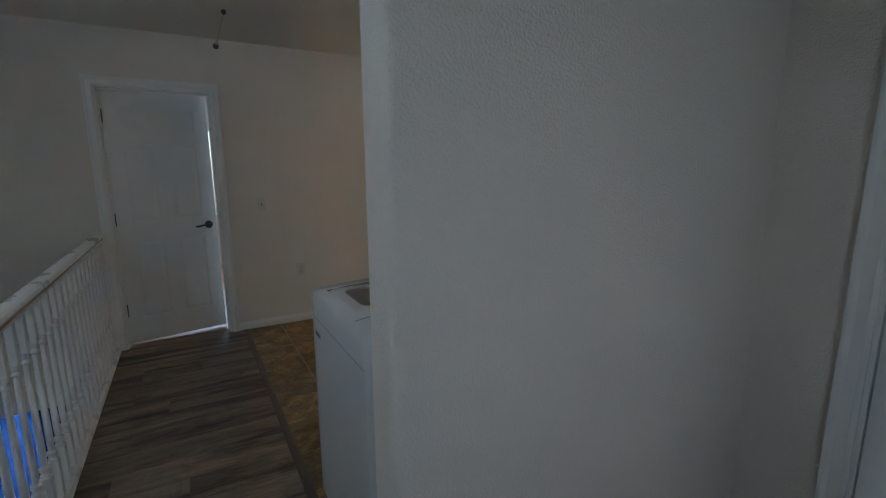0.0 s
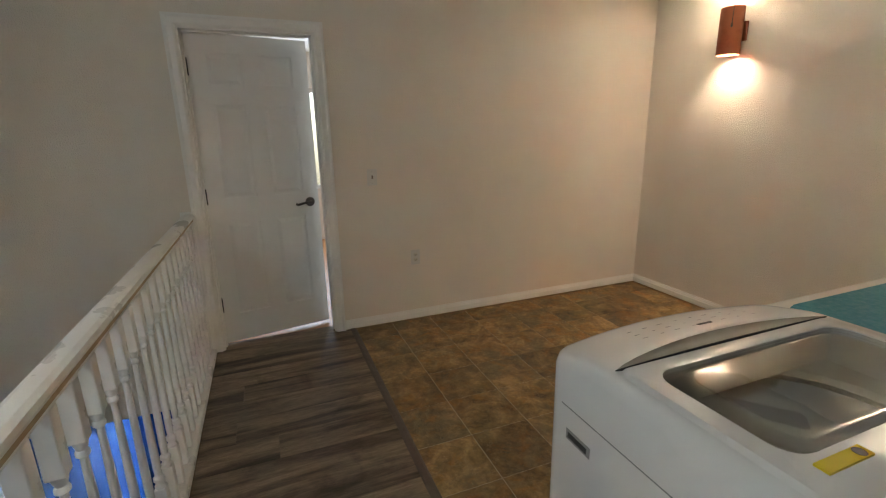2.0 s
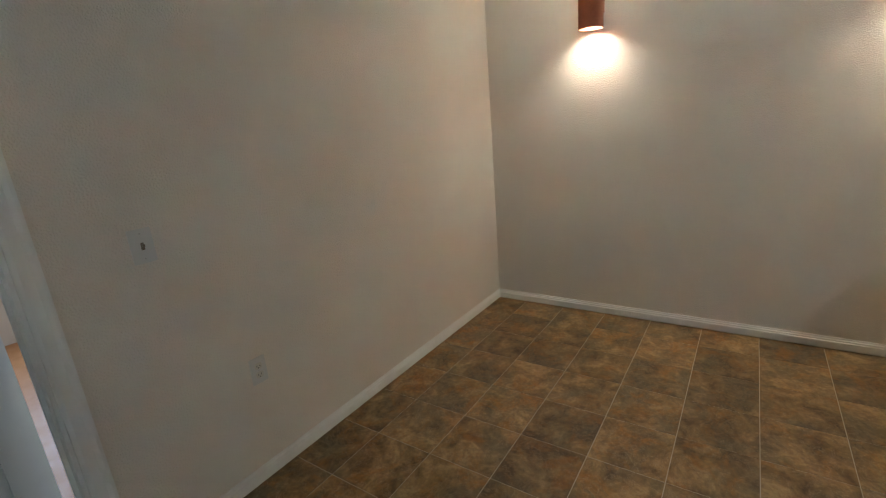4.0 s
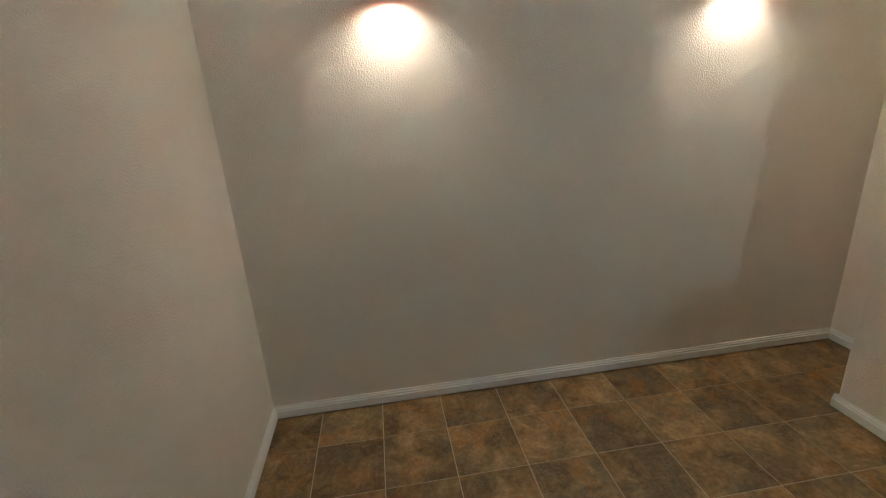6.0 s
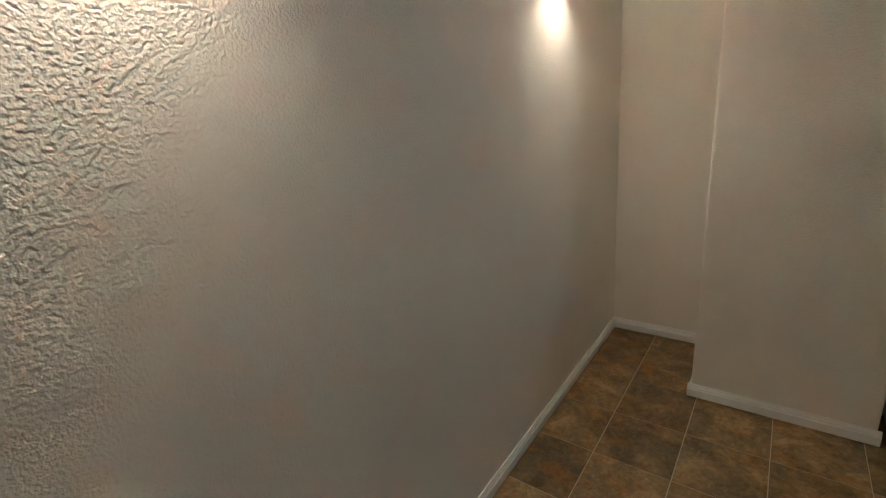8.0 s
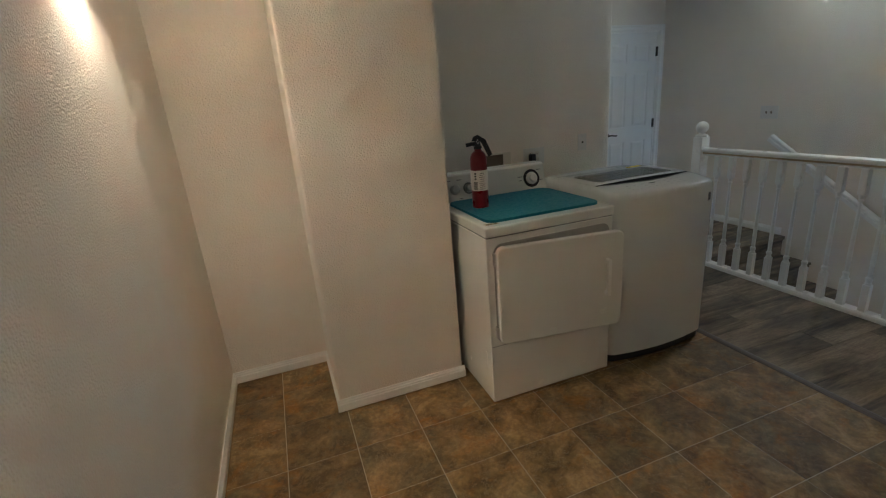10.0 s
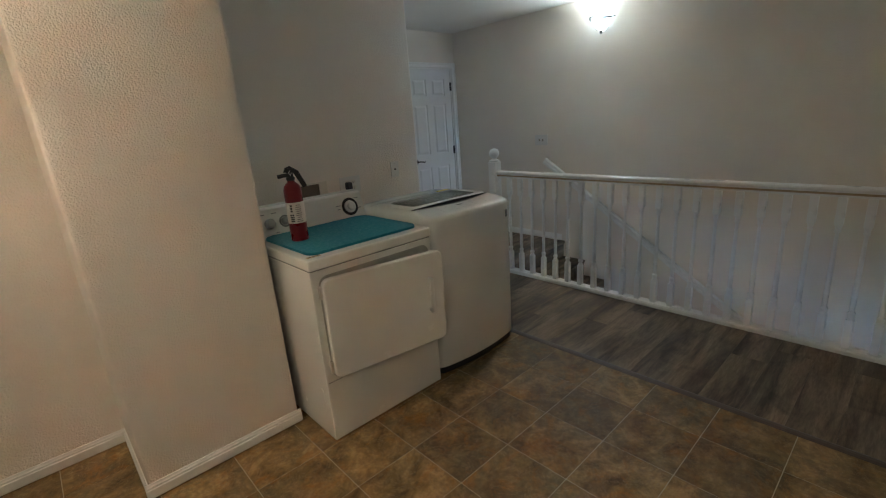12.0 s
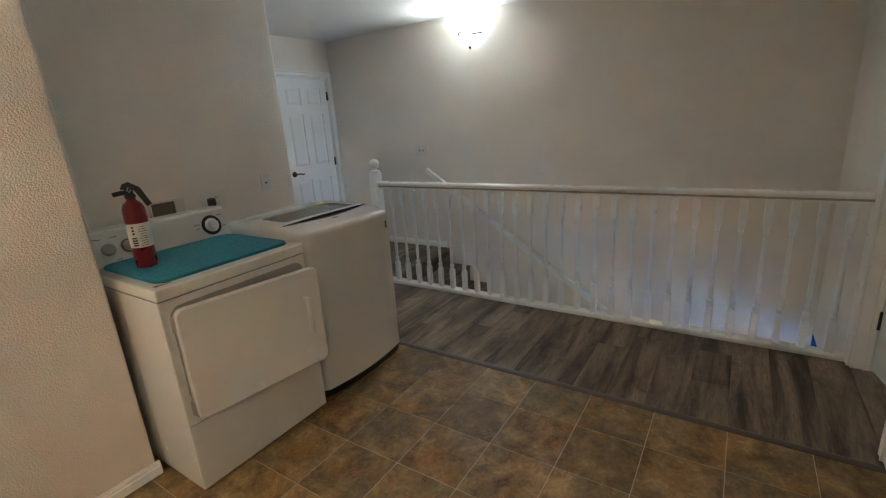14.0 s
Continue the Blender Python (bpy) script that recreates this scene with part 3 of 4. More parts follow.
# ---- floors under the loose pieces ----
struct("floor", box(JOINT + 0.01, LAUNDRY_Y, -0.2, 0, 0, -0.0012), GROUT, "brown grout bed under slate-look floor tiles", "floor")
bm = bmesh.new()
add_box(bm, RAIL_X + 0.03, LAUNDRY_Y - T, -0.2, JOINT + 0.01, 0, -0.006)
add_box(bm, RAIL_X + 0.03, SOUTH, -0.2, HALL_E, LAUNDRY_Y - T, -0.006)
add_box(bm, WEST, SOUTH, -0.2, RAIL_X + 0.03, STAIR_Y0, -0.006)
floor_hall = struct("floor_hall", bm, SUB, "dark subfloor under weathered-oak planks", "floor")
struct("floor_threshold_sill", box(D1A + 0.012, 0.001, -0.03, D1B - 0.012, T, -0.002), PLANK, "dark wood-plank sill in the doorway", "floor")
strip_pts = [(-0.022, 0.0), (-0.020, 0.004), (-0.008, 0.008), (0.008, 0.008), (0.020, 0.004), (0.022, 0.0)]
tagged(part("threshold_strip", prism(strip_pts, LAUNDRY_Y * -1 - 0.002, pose(JOINT, LAUNDRY_Y, -0.001)), STRIP, None), "dark brown transition strip between planks and tiles", "floor trim", kind="structure")

# ---- stairs ----
stairs = tagged(new("stairs"), "wood-plank stairs descending beside a white wall", "stairs", kind="structure")
SX0, SX1 = WEST + 0.001, RAIL_X - 0.046
for i in range(14):
    y0, z = STAIR_Y0 + i * RUN, -RISE * (i + 1)
    part("riser", box(SX0, y0 - 0.012, z - (0 if i else 0.0), SX1, y0 + 0.006, z + RISE - 0.032 if i else -0.032), PLANK, stairs)
    part("tread", box(SX0, y0 - 0.010, z - 0.03, SX1, y0 + RUN + 0.022, z - 0.0005, 0.008, 2), PLANK, stairs)
part("nosing", box(SX0, STAIR_Y0 - 0.06, -0.03, SX1, STAIR_Y0 + 0.025, 0.0045, 0.008, 2), PLANK, stairs)
# wall handrail
wr = tagged(new("wall_handrail"), "white sloping wooden handrail on the stair wall", "handrail")
slope = RISE / RUN
HR0 = Vector((WEST + 0.07, -3.555, 0.936))
HR1 = Vector((WEST + 0.07, -3.555 + 3.75, 0.936 - 3.75 * 0.672))
ang = math.degrees(math.atan2(HR1.z - HR0.z, HR1.y - HR0.y))
L = (HR1 - HR0).length
mrail = pose(*HR0, ang, 0, 0)
pts = [(-0.020, -0.062), (0.020, -0.062), (0.022, -0.056), (0.022, -0.036), (0.017, -0.031), (0.017, -0.026), (0.024, -0.020), (0.024, -0.008), (0.016, 0.0),
       (-0.016, 0.0), (-0.024, -0.008), (-0.024, -0.020), (-0.017, -0.026), (-0.017, -0.031), (-0.022, -0.036), (-0.022, -0.056)]
part("rail", prism(pts, L, mrail), RAILP, wr)
for f in (0.08, 0.36, 0.64, 0.92):
    p = HR0.lerp(HR1, f)
    bm = tube_path([(WEST + 0.016, p.y, p.z - 0.09), (WEST + 0.05, p.y, p.z - 0.085), (WEST + 0.07, p.y, p.z - 0.060)], 0.006, 8)
    part("bracket", bm, STEEL, wr)

# ---- balustrade ----
bal = tagged(new("balustrade"), "white turned-spindle balustrade along the stairwell", "balustrade")
RAIL_TOP = 0.95
BY0, BY1 = -3.335, -0.014
prof = [(-0.030, -0.006), (-0.033, -0.016), (-0.030, -0.026), (-0.022, -0.032), (-0.020, -0.048), (-0.016, -0.052), (-0.016, -0.060),
        (0.016, -0.060), (0.016, -0.052), (0.020, -0.048), (0.022, -0.032), (0.030, -0.026), (0.033, -0.016), (0.030, -0.006), (0.016, 0.0), (-0.016, 0.0)]
part("top_rail", prism(prof, BY1 - BY0, pose(RAIL_X, BY0, RAIL_TOP)), RAILP, bal)
# thin tan strips carry the shade of the rail's cove in their colour
for sx in (-1, 1):
    part("rail_shade_strip", box(RAIL_X + sx * 0.0205, BY0 + 0.001, RAIL_TOP - 0.046, RAIL_X + sx * 0.0225, BY1 - 0.001, RAIL_TOP - 0.034), TAN_SHADE, bal, "tan line and painted cove shade under the rail edge")
part("shoe_rail", prism([(-0.045, -0.02), (0.040, -0.02), (0.040, 0.020), (0.034, 0.030), (-0.034, 0.030), (-0.045, 0.022)], BY1 - BY0, pose(RAIL_X, BY0, 0.0)), RAILP, bal)
bm = bmesh.new()
zt, zb, h = RAIL_TOP - 0.058, 0.031, 0.0192
add_box(bm, -h, -h, zb, h, h, 0.205, 0.0025, 1)
add_box(bm, -h, -h, 0.735, h, h, zt, 0.0025, 1)
turned = [(0.015, 0.203), (0.0165, 0.212), (0.0125, 0.220), (0.0125, 0.226), (0.0165, 0.234), (0.0165, 0.246), (0.0100, 0.256), (0.0108, 0.266),
          (0.0118, 0.30), (0.0112, 0.40), (0.0098, 0.55), (0.0080, 0.66), (0.0076, 0.690), (0.0135, 0.697), (0.0135, 0.706), (0.0100, 0.712), (0.0130, 0.722), (0.0155, 0.737)]
add_lathe(bm, [(rad * 1.12, z) for rad, z in turned], 14)
bb = part("baluster", bm, RAILP, bal, "", True)
bb.location = (RAIL_X, -0.09, 0)
for k in range(1, 27):
    o = bb.copy()
    scene.collection.objects.link(o)
    o.parent = bal
    o.location = (RAIL_X, -0.09 - 0.12 * k, 0)
bm = box(RAIL_X - 0.042, -3.418, -0.02, RAIL_X + 0.042, -3.334, 1.03, 0.006, 2)
newel = part("newel_post", bm, RAILP, bal)
bm = lathe([(0.040, 1.030), (0.046, 1.036), (0.046, 1.044), (0.024, 1.052), (0.020, 1.060), (0.026, 1.066), (0.040, 1.080), (0.046, 1.098), (0.044, 1.118), (0.034, 1.136), (0.018, 1.146), (0.002, 1.150)], 20, pose(RAIL_X, -3.376, 0))
part("ball_cap", bm, RAILP, newel, "", True)
part("wall_post", box(RAIL_X - 0.045, -0.0145, 0.0, RAIL_X + 0.020, -0.0005, RAIL_TOP + 0.012, 0.003, 1), RAILP, bal)


# ---- wall plates ----
def wall_plate(name, loc, turn, label, kind="outlet", gang=1):
    """Plate with its face towards local -y."""
    th = thing(name, loc, label, "switch plate" if kind == "switch" else "outlet", turn=turn)
    w = 0.035 * gang + (0.0115 * (gang - 1))
    bm = prism(round_rect(-w, -0.057, w, 0.057, 0.004, 3), 0.005, pose(0, -0.0055, 0))
    part("plate", bm, PLASTIC, th)
    for g in range(gang):
        x = (g - (gang - 1) / 2) * 0.046
        if kind == "switch":
            part("toggle", prism([(-0.005, -0.012), (0.005, -0.012), (0.004, 0.012), (-0.004, 0.012)], 0.004, pose(x, -0.0095, 0)), TOGGLE, th)
            part("lever", box(x - 0.003, -0.020, -0.002, x + 0.003, -0.009, 0.008, 0.001, 1), TOGGLE, th, "small tan toggle lever")
        elif kind == "outlet":
            for z in (-0.0195, 0.0195):
                rc = part("receptacle", prism(round_rect(x - 0.0165, z - 0.0135, x + 0.0165, z + 0.0135, 0.009, 4), 0.002, pose(0, -0.0075, 0)), CREAM, th)
                bm = bmesh.new()
                add_box(bm, x - 0.0075, -0.0082, z - 0.003, x - 0.0055, -0.0076, z + 0.005)
                add_box(bm, x + 0.0055, -0.0082, z - 0.003, x + 0.0075, -0.0076, z + 0.004)
                add_box(bm, x - 0.002, -0.0082, z - 0.010, x + 0.002, -0.0076, z - 0.006)
                part("slot", bm, BLACK, rc)
        else:
            part("jack", lathe([(0.007, 0), (0.007, 0.006), (0.004, 0.008)], 10, pose(x, -0.0055, 0, 90, 0, 0)), BRONZE, th)
        for z in (-0.042, 0.042) if kind != "outlet" else (0.0,):
            part("screw", lathe([(0.003, 0), (0.0025, 0.0012)], 8, pose(x, -0.0056, z, 90, 0, 0)), STEEL, th)
    return th


wall_plate("switch_plate", (-2.478, 0, 1.115), 0, "off-white single toggle switch plate on the wall", "switch")
wall_plate("outlet_plate", (-2.179, 0, 0.497), 0, "off-white duplex outlet plate low on the wall")
wall_plate("switch_plate", (WEST, -3.664, 1.128), 90, "grey-white double switch plate above the stairs", "switch", 2)
wall_plate("jack_plate", (-2.512, LAUNDRY_Y, 1.108), 180, "off-white single jack plate on the laundry wall", "jack")
op = wall_plate("outlet_plate", (-2.115, LAUNDRY_Y, 1.052), 180, "off-white double outlet plate with a black plug in it", "outlet", 2)
part("plug", box(-0.048, -0.05, -0.028, -0.008, -0.009, 0.022, 0.008, 3), BLACK, op, "black moulded plug")
part("cord", tube_path([(-0.028, -0.045, -0.02), (-0.030, -0.055, -0.06), (-0.028, -0.05, -0.12), (-0.02, -0.04, -0.30), (0.0, -0.035, -0.6)], 0.005, 8), BLACK, op, "black power cord")
vb = thing("valve_box", (-1.812, LAUNDRY_Y, 1.040), "dark recessed valve box behind the dryer", "valve box", turn=180)
bm = bmesh.new()
for b in ((-0.075, -0.010, -0.065, -0.065, 0.0, 0.065), (0.065, -0.010, -0.065, 0.120, 0.0, 0.065), (-0.065, -0.010, 0.055, 0.065, 0.0, 0.065), (-0.065, -0.010, -0.065, 0.065, 0.0, -0.055)):
    add_box(bm, *b)
part("frame", bm, CREAM, vb, "beige plastic frame")
part("back_plate", box(-0.065, -0.004, -0.055, 0.065, -0.0005, 0.055), OLIVE, vb)
part("valve", lathe([(0.010, 0), (0.010, 0.02), (0.015, 0.022), (0.015, 0.03)], 12, pose(-0.03, -0.004, -0.03, 90, 0, 0)), BRONZE, vb)


# ---- sconces ----
def tube_sconce(y, label):
    th = thing("wall_sconce", (0, y, 1.893), label, "wall lamp", "tube sconces on the wall")
    cx, r, h = -0.100, 0.073, 0.300
    part("shade", lathe([(r - 0.006, 0.0), (r, 0.0), (r, h), (r - 0.006, h), (r - 0.006, 0.0)], 40, pose(cx, 0, 0), False), TERRA, th, "rust-brown terracotta tube", True)
    part("backplate", box(-0.022, -0.055, 0.090, -0.0005, 0.055, 0.215, 0.004, 2), TERRA, th)
    part("arm", box(cx + r - 0.008, -0.032, 0.112, -0.022, 0.032, 0.192, 0.003, 2), TERRA, th)
    part("bulb", lathe([(0.016, 0.150), (0.020, 0.130), (0.045, 0.095), (0.050, 0.078), (0.046, 0.066), (0.002, 0.062)], 20, pose(cx, 0, 0)), BULB, th, "glowing reflector bulb, the upper of the pair added", True)
    d = bpy.data.lights.new("sconce_bulb_light", "AREA")
    d.shape, d.size, d.energy, d.color = "DISK", 0.085, E_SCONCE_W, LAMP_WARM
    new("sconce_bulb_light", d).location = (cx, y, 1.893 + 0.040)
    # upper bulb and upward lamp are added room fill; the tubes shine down
    part("bulb", lathe([(0.016, 0.142), (0.020, 0.150), (0.042, 0.162), (0.046, 0.168), (0.042, 0.172), (0.002, 0.174)], 20, pose(cx, 0, 0)), BULB, th, "glowing reflector bulb, the upper of the pair added", True)
    part("socket", lathe([(0.002, 0.128), (0.022, 0.128), (0.022, 0.146), (0.002, 0.146)], 16, pose(cx, 0, 0)), WHITEP, th)
    u = bpy.data.lights.new("sconce_up_fill", "AREA")
    u.shape, u.size, u.energy, u.color = "DISK", 0.085, E_UP_FILL_W, LAMP_WARM
    new("sconce_up_fill", u).matrix_world = pose(cx - 0.008, y, 1.893 + 0.225, 0, -40, 0) @ pose(0, 0, 0, 180, 0, 0)
    return th


tube_sconce(-0.762, "rust-brown tube sconce shining down the wall near the corner")
tube_sconce(-2.313, "rust-brown tube sconce shining down the wall near the alcove")

ws = thing("bowl_sconce", (WEST, -2.963, 2.222), "frosted glass bowl sconce glowing cool white above stairs", "wall lamp")
bm = bmesh.new()
prof = [(0.012, -0.095), (0.035, -0.085), (0.070, -0.055), (0.098, -0.010), (0.110, 0.030)]
rings = []
for r, z in prof:
    rings.append([bm.verts.new((r * math.sin(radians(a)) * 0.95 + 0.004, -r * math.cos(radians(a)), z)) for a in range(0, 181, 12)])
for a, b in zip(rings, rings[1:]):
    for i in range(len(a) - 1):
        bm.faces.new((a[i], a[i + 1], b[i + 1], b[i]))
bowl = part("bowl", bm, BOWL, ws, "glowing frosted glass half bowl", True)
mod = bowl.modifiers.new("thickness", "SOLIDIFY")
mod.thickness = 0.004
ringp = [(0.004 + 0.118 * math.sin(radians(a)), -0.118 * math.cos(radians(a)), 0.014 + 0.012 * math.sin(radians(2 * a))) for a in range(0, 181, 10)]
part("band", tube_path(ringp, 0.009, 8), BRONZE, ws, "bronze band round the bowl", True)
part("finial", lathe([(0.002, -0.125), (0.012, -0.12), (0.014, -0.105), (0.010, -0.095), (0.016, -0.090)], 14, pose(0.03, 0, 0)), BRONZE, ws, "", True)
part("backplate", box(0.0005, -0.06, -0.08, 0.012, 0.06, 0.03, 0.003, 2), BRONZE, ws)
point_light("bowl_light", (WEST + 0.088, -2.963, 2.222 + 0.020), 0.020, W_SCONCE_W, LAMP_COOL)
d = bpy.data.lights.new("bowl_room_light", "AREA")
d.shape, d.size, d.energy, d.color = "DISK", 0.10, BOWL_ROOM_W, LAMP_COOL
new("bowl_room_light", d).matrix_world = pose(WEST + 0.112, -2.963, 2.222 - 0.012, 0, -86, 0)
d = bpy.data.lights.new("bowl_up_light", "AREA")
d.shape, d.size, d.energy, d.color = "DISK", 0.07, W_UP_W, LAMP_COOL
new("bowl_up_light", d).matrix_world = pose(WEST + 0.062, -2.963, 2.222 + 0.026, 0, 54, 0) @ pose(0, 0, 0, 180, 0, 0)


# ---- dryer ----
DX0, DX1, DYF, DYB = -1.940, -1.250, -2.376, -3.090
DW, DD = DX1 - DX0, DYF - DYB
dryer = thing("dryer", (DX1, DYF, 0), "old white front-loading dryer with its door ajar", "dryer", turn=180)
# local: x from the chase side (0) to the washer side (DW), y from the front (0) to the back (DD)
bm = bmesh.new()
add_box(bm, 0, 0.0, 0.010, DW, DD, 0.862, 0.006, 2)
body = part("body", bm, APPL, dryer)
for x in (0.04, DW - 0.04):
    for y in (0.05, DD - 0.05):
        part("foot", lathe([(0.018, 0), (0.018, 0.006), (0.010, 0.011)], 12, pose(x, y, 0)), BLACK, dryer)
bm = box(-0.003, -0.008, 0.866, DW + 0.003, DD, 0.915, 0.009, 4)
part("top", bm, APPL, dryer)
part("seam", box(0.003, 0.003, 0.861, DW - 0.003, DD - 0.01, 0.867), GREYM, dryer)
# console
cons = [(DD - 0.150, 0.912), (DD - 0.105, 1.058), (DD - 0.090, 1.070), (DD - 0.012, 1.070), (DD, 1.058), (DD, 0.912)]
bm = prism(cons, DW - 0.016, Matrix(((0, 1, 0, 0.008), (1, 0, 0, 0), (0, 0, 1, 0), (0, 0, 0, 1))))
console = part("console", bm, APPL, dryer)
tilt = math.degrees(math.atan2(0.045, 0.146))


def on_console(x, f):
    """A frame on the console's sloped face: local z out of the face, x along it, y up it."""
    y, z = DD - 0.150 + 0.045 * f, 0.912 + 0.146 * f
    return Matrix.Translation((x, y, z)) @ Matrix.Rotation(radians(90 - tilt), 4, "X")


m = on_console(DW - 0.10, 0.52)
part("dial_ring", lathe([(0.030, 0.0002), (0.053, 0.0002), (0.053, 0.0016), (0.030, 0.0016), (0.030, 0.0002)], 32, m, False), BLACK, console, "black dial scale ring")
dial = part("dial", lathe([(0.036, 0.0), (0.037, 0.006), (0.033, 0.012), (0.025, 0.014), (0.024, 0.026), (0.020, 0.030)], 32, m), WHITEP, console, "", True)
part("pointer", add_box(bmesh.new(), -0.003, -0.024, 0.029, 0.003, 0.024, 0.033), STEEL, dial).matrix_world = dryer.matrix_world @ m @ pose(0, 0, 0, 0, 0, 60)
m = on_console(0.098, 0.50)
part("knob", lathe([(0.027, 0.0), (0.028, 0.010), (0.025, 0.026), (0.019, 0.031)], 24, m), KNOB, console, "", True)
m = on_console(0.185, 0.50)
part("knob_scale", lathe([(0.024, 0.0002), (0.033, 0.0002), (0.033, 0.0014), (0.024, 0.0014), (0.024, 0.0002)], 24, m, False), GREYM, console)
part("knob", lathe([(0.022, 0.0), (0.022, 0.012), (0.018, 0.022), (0.013, 0.026)], 24, m), KNOB, console, "", True)
m = on_console(0.018, 0.08)
part("button", lathe([(0.011, 0.0), (0.011, 0.007), (0.008, 0.010)], 16, m), BLACK, console)
for x, f, w in ((0.05, 0.86, 0.035), (0.135, 0.84, 0.03), (0.075, 0.84, 0.018), (0.13, 0.16, 0.02), (DW - 0.175, 0.62, 0.03), (DW - 0.175, 0.48, 0.022), (DW - 0.045, 0.82, 0.03), (DW - 0.04, 0.42, 0.025), (DW - 0.13, 0.10, 0.04)):
    bm = bmesh.new()
    mm = on_console(x, f)
    bm.faces.new([bm.verts.new(mm @ Vector((a, b, 0.0006))) for a, b in ((-w / 2, -0.002), (w / 2, -0.002), (w / 2, 0.002), (-w / 2, 0.002))])
    part("print", bm, GREYM, console)
part("badge", add_box(bmesh.new(), -0.004, -0.05, 0.0, 0.02, 0.05, 0.003), WHITEP, console).matrix_world = dryer.matrix_world @ on_console(DW - 0.012, 0.5)
# recessed opening and door hung on the chase side
part("door_recess", prism(round_rect(0.034, 0.332, DW - 0.020, 0.832, 0.045, 5), 0.004, pose(0, -0.0025, 0)), RECESS, dryer, "grey gap round the door")
door = part("door", prism(round_rect(0, 0, 0.628, 0.484, 0.034, 6), 0.026, pose(0, -0.026, 0)), APPL, dryer, "white door slightly open")
bmesh_door = bmesh.new()
bmesh_door.from_mesh(door.data)
bmesh.ops.bevel(bmesh_door, geom=[e for e in bmesh_door.edges if e.verts[0].co.y < -0.02 and e.verts[1].co.y < -0.02], offset=0.008, segments=3, profile=0.5, affect="EDGES")
bmesh_door.to_mesh(door.data)
bmesh_door.free()
door.matrix_local = pose(0.040, -0.006, 0.338, 0, 0, -8.2)
hb = box(0.530, -0.054, 0.172, 0.552, -0.040, 0.357, 0.005, 2)
for z in (0.172, 0.334):
    add_box(hb, 0.532, -0.046, z, 0.550, -0.022, z + 0.023, 0.003, 1)
part("door_handle", hb, WHITEP, door, "cream plastic pull handle")
part("gasket", prism(round_rect(0.03, 0.03, 0.60, 0.455, 0.03, 5), 0.012, pose(0, 0.0005, 0)), GREYM, door)
for z in (0.06, 0.425):
    part("hinge", box(-0.012, -0.012, z - 0.03, 0.004, 0.004, z + 0.03), STEEL, door)
part("lower_panel_line", box(0.008, -0.0012, 0.318, DW - 0.008, 0.001, 0.3205), GREYM, dryer)
part("sticker", box(0.020, 0.03, 0.9152, 0.085, 0.055, 0.9158), STICK, dryer, "small worn tan sticker")
for k in range(3):
    part("sticker_print", box(0.025 + 0.020 * k, 0.036, 0.91585, 0.039 + 0.020 * k, 0.049, 0.9162), OLIVE, dryer)
# side pressing
part("side_rib", prism(round_rect(0.05, 0.16, 0.08, 0.27, 0.012, 4), 0.003, pose(-0.0025, 0, 0) @ Matrix(((0, 1, 0, 0), (1, 0, 0, 0), (0, 0, 1, 0), (0, 0, 0, 1)))), APPL, dryer)

# teal mat and fire extinguisher on the dryer
matx = thing("drying_mat", (DX1, DYF, 0.9155), "teal rubbery mat lying on the dryer top", "mat", turn=180)
part("sheet", plate_z(round_rect(0.042, 0.050, DW - 0.028, DD - 0.150, 0.05, 6), 0.0, 0.013, 0.005), TEAL, matx)

fx = thing("fire_extinguisher", (-1.390, -2.712, 0.9290), "red fire extinguisher with black handle on the mat", "fire extinguisher", turn=-20)
part("cylinder", lathe([(0.036, 0.0), (0.041, 0.003), (0.042, 0.008), (0.042, 0.235), (0.041, 0.250), (0.036, 0.266), (0.026, 0.278), (0.018, 0.284), (0.016, 0.296)], 32), RED, fx, "", True)
lab = part("label", lathe([(0.0424, 0.090), (0.0426, 0.091), (0.0426, 0.190), (0.0424, 0.191)], 32, None, False), LABEL, fx, "white instruction label with small print", True)
bm = bmesh.new()


def on_can(a, z, w, h, r=0.0432):
    n = max(1, int(w / 0.006))
    a0 = a - w / (2 * r)
    for i in range(n):
        p, q = a0 + w / r * i / n, a0 + w / r * (i + 1) / n
        vs = [bm.verts.new((r * math.cos(u), r * math.sin(u), zz)) for u, zz in ((p, z), (q, z), (q, z + h), (p, z + h))]
        bm.faces.new(vs)


for a in (radians(90),):
    for k in range(9):
        on_can(a + 0.25, 0.098 + 0.0098 * k, 0.030 - 0.004 * (k % 3), 0.0022)
    for k in range(4):
        on_can(a - 0.55, 0.098 + 0.010 * k, 0.020, 0.006)
    for k in range(3):
        on_can(a - 0.55, 0.146 + 0.013 * k, 0.010, 0.008)
part("print", bm, BLACK, lab, "dark unreadable print and pictograms")
valve = part("valve", lathe([(0.017, 0.292), (0.020, 0.296), (0.020, 0.306), (0.015, 0.310), (0.015, 0.330), (0.010, 0.336)], 18), BLACK, fx, "", True)
part("nozzle", tube_path([(0.0, 0.0, 0.318), (0.030, 0.0, 0.318), (0.058, 0.0, 0.314)], 0.0095, 12), BLACK, valve, "", True)
bm = bmesh.new()
add_prism(bm, [(0.028, 0.332), (0.020, 0.350), (-0.018, 0.350), (-0.040, 0.334), (-0.070, 0.262), (-0.050, 0.252), (-0.026, 0.306), (-0.014, 0.330)], 0.020, pose(0, -0.010, 0))
part("lever", bm, BLACK, valve)
part("carry_handle", prism([(0.014, 0.338), (0.020, 0.352), (-0.004, 0.360), (-0.018, 0.350), (-0.012, 0.342)], 0.014, pose(0, -0.007, 0)), BLACK, valve)
part("gauge", lathe([(0.014, 0), (0.014, 0.008), (0.011, 0.009)], 16, pose(0, -0.016, 0.320, 90, 0, 0)), BLACK, valve)
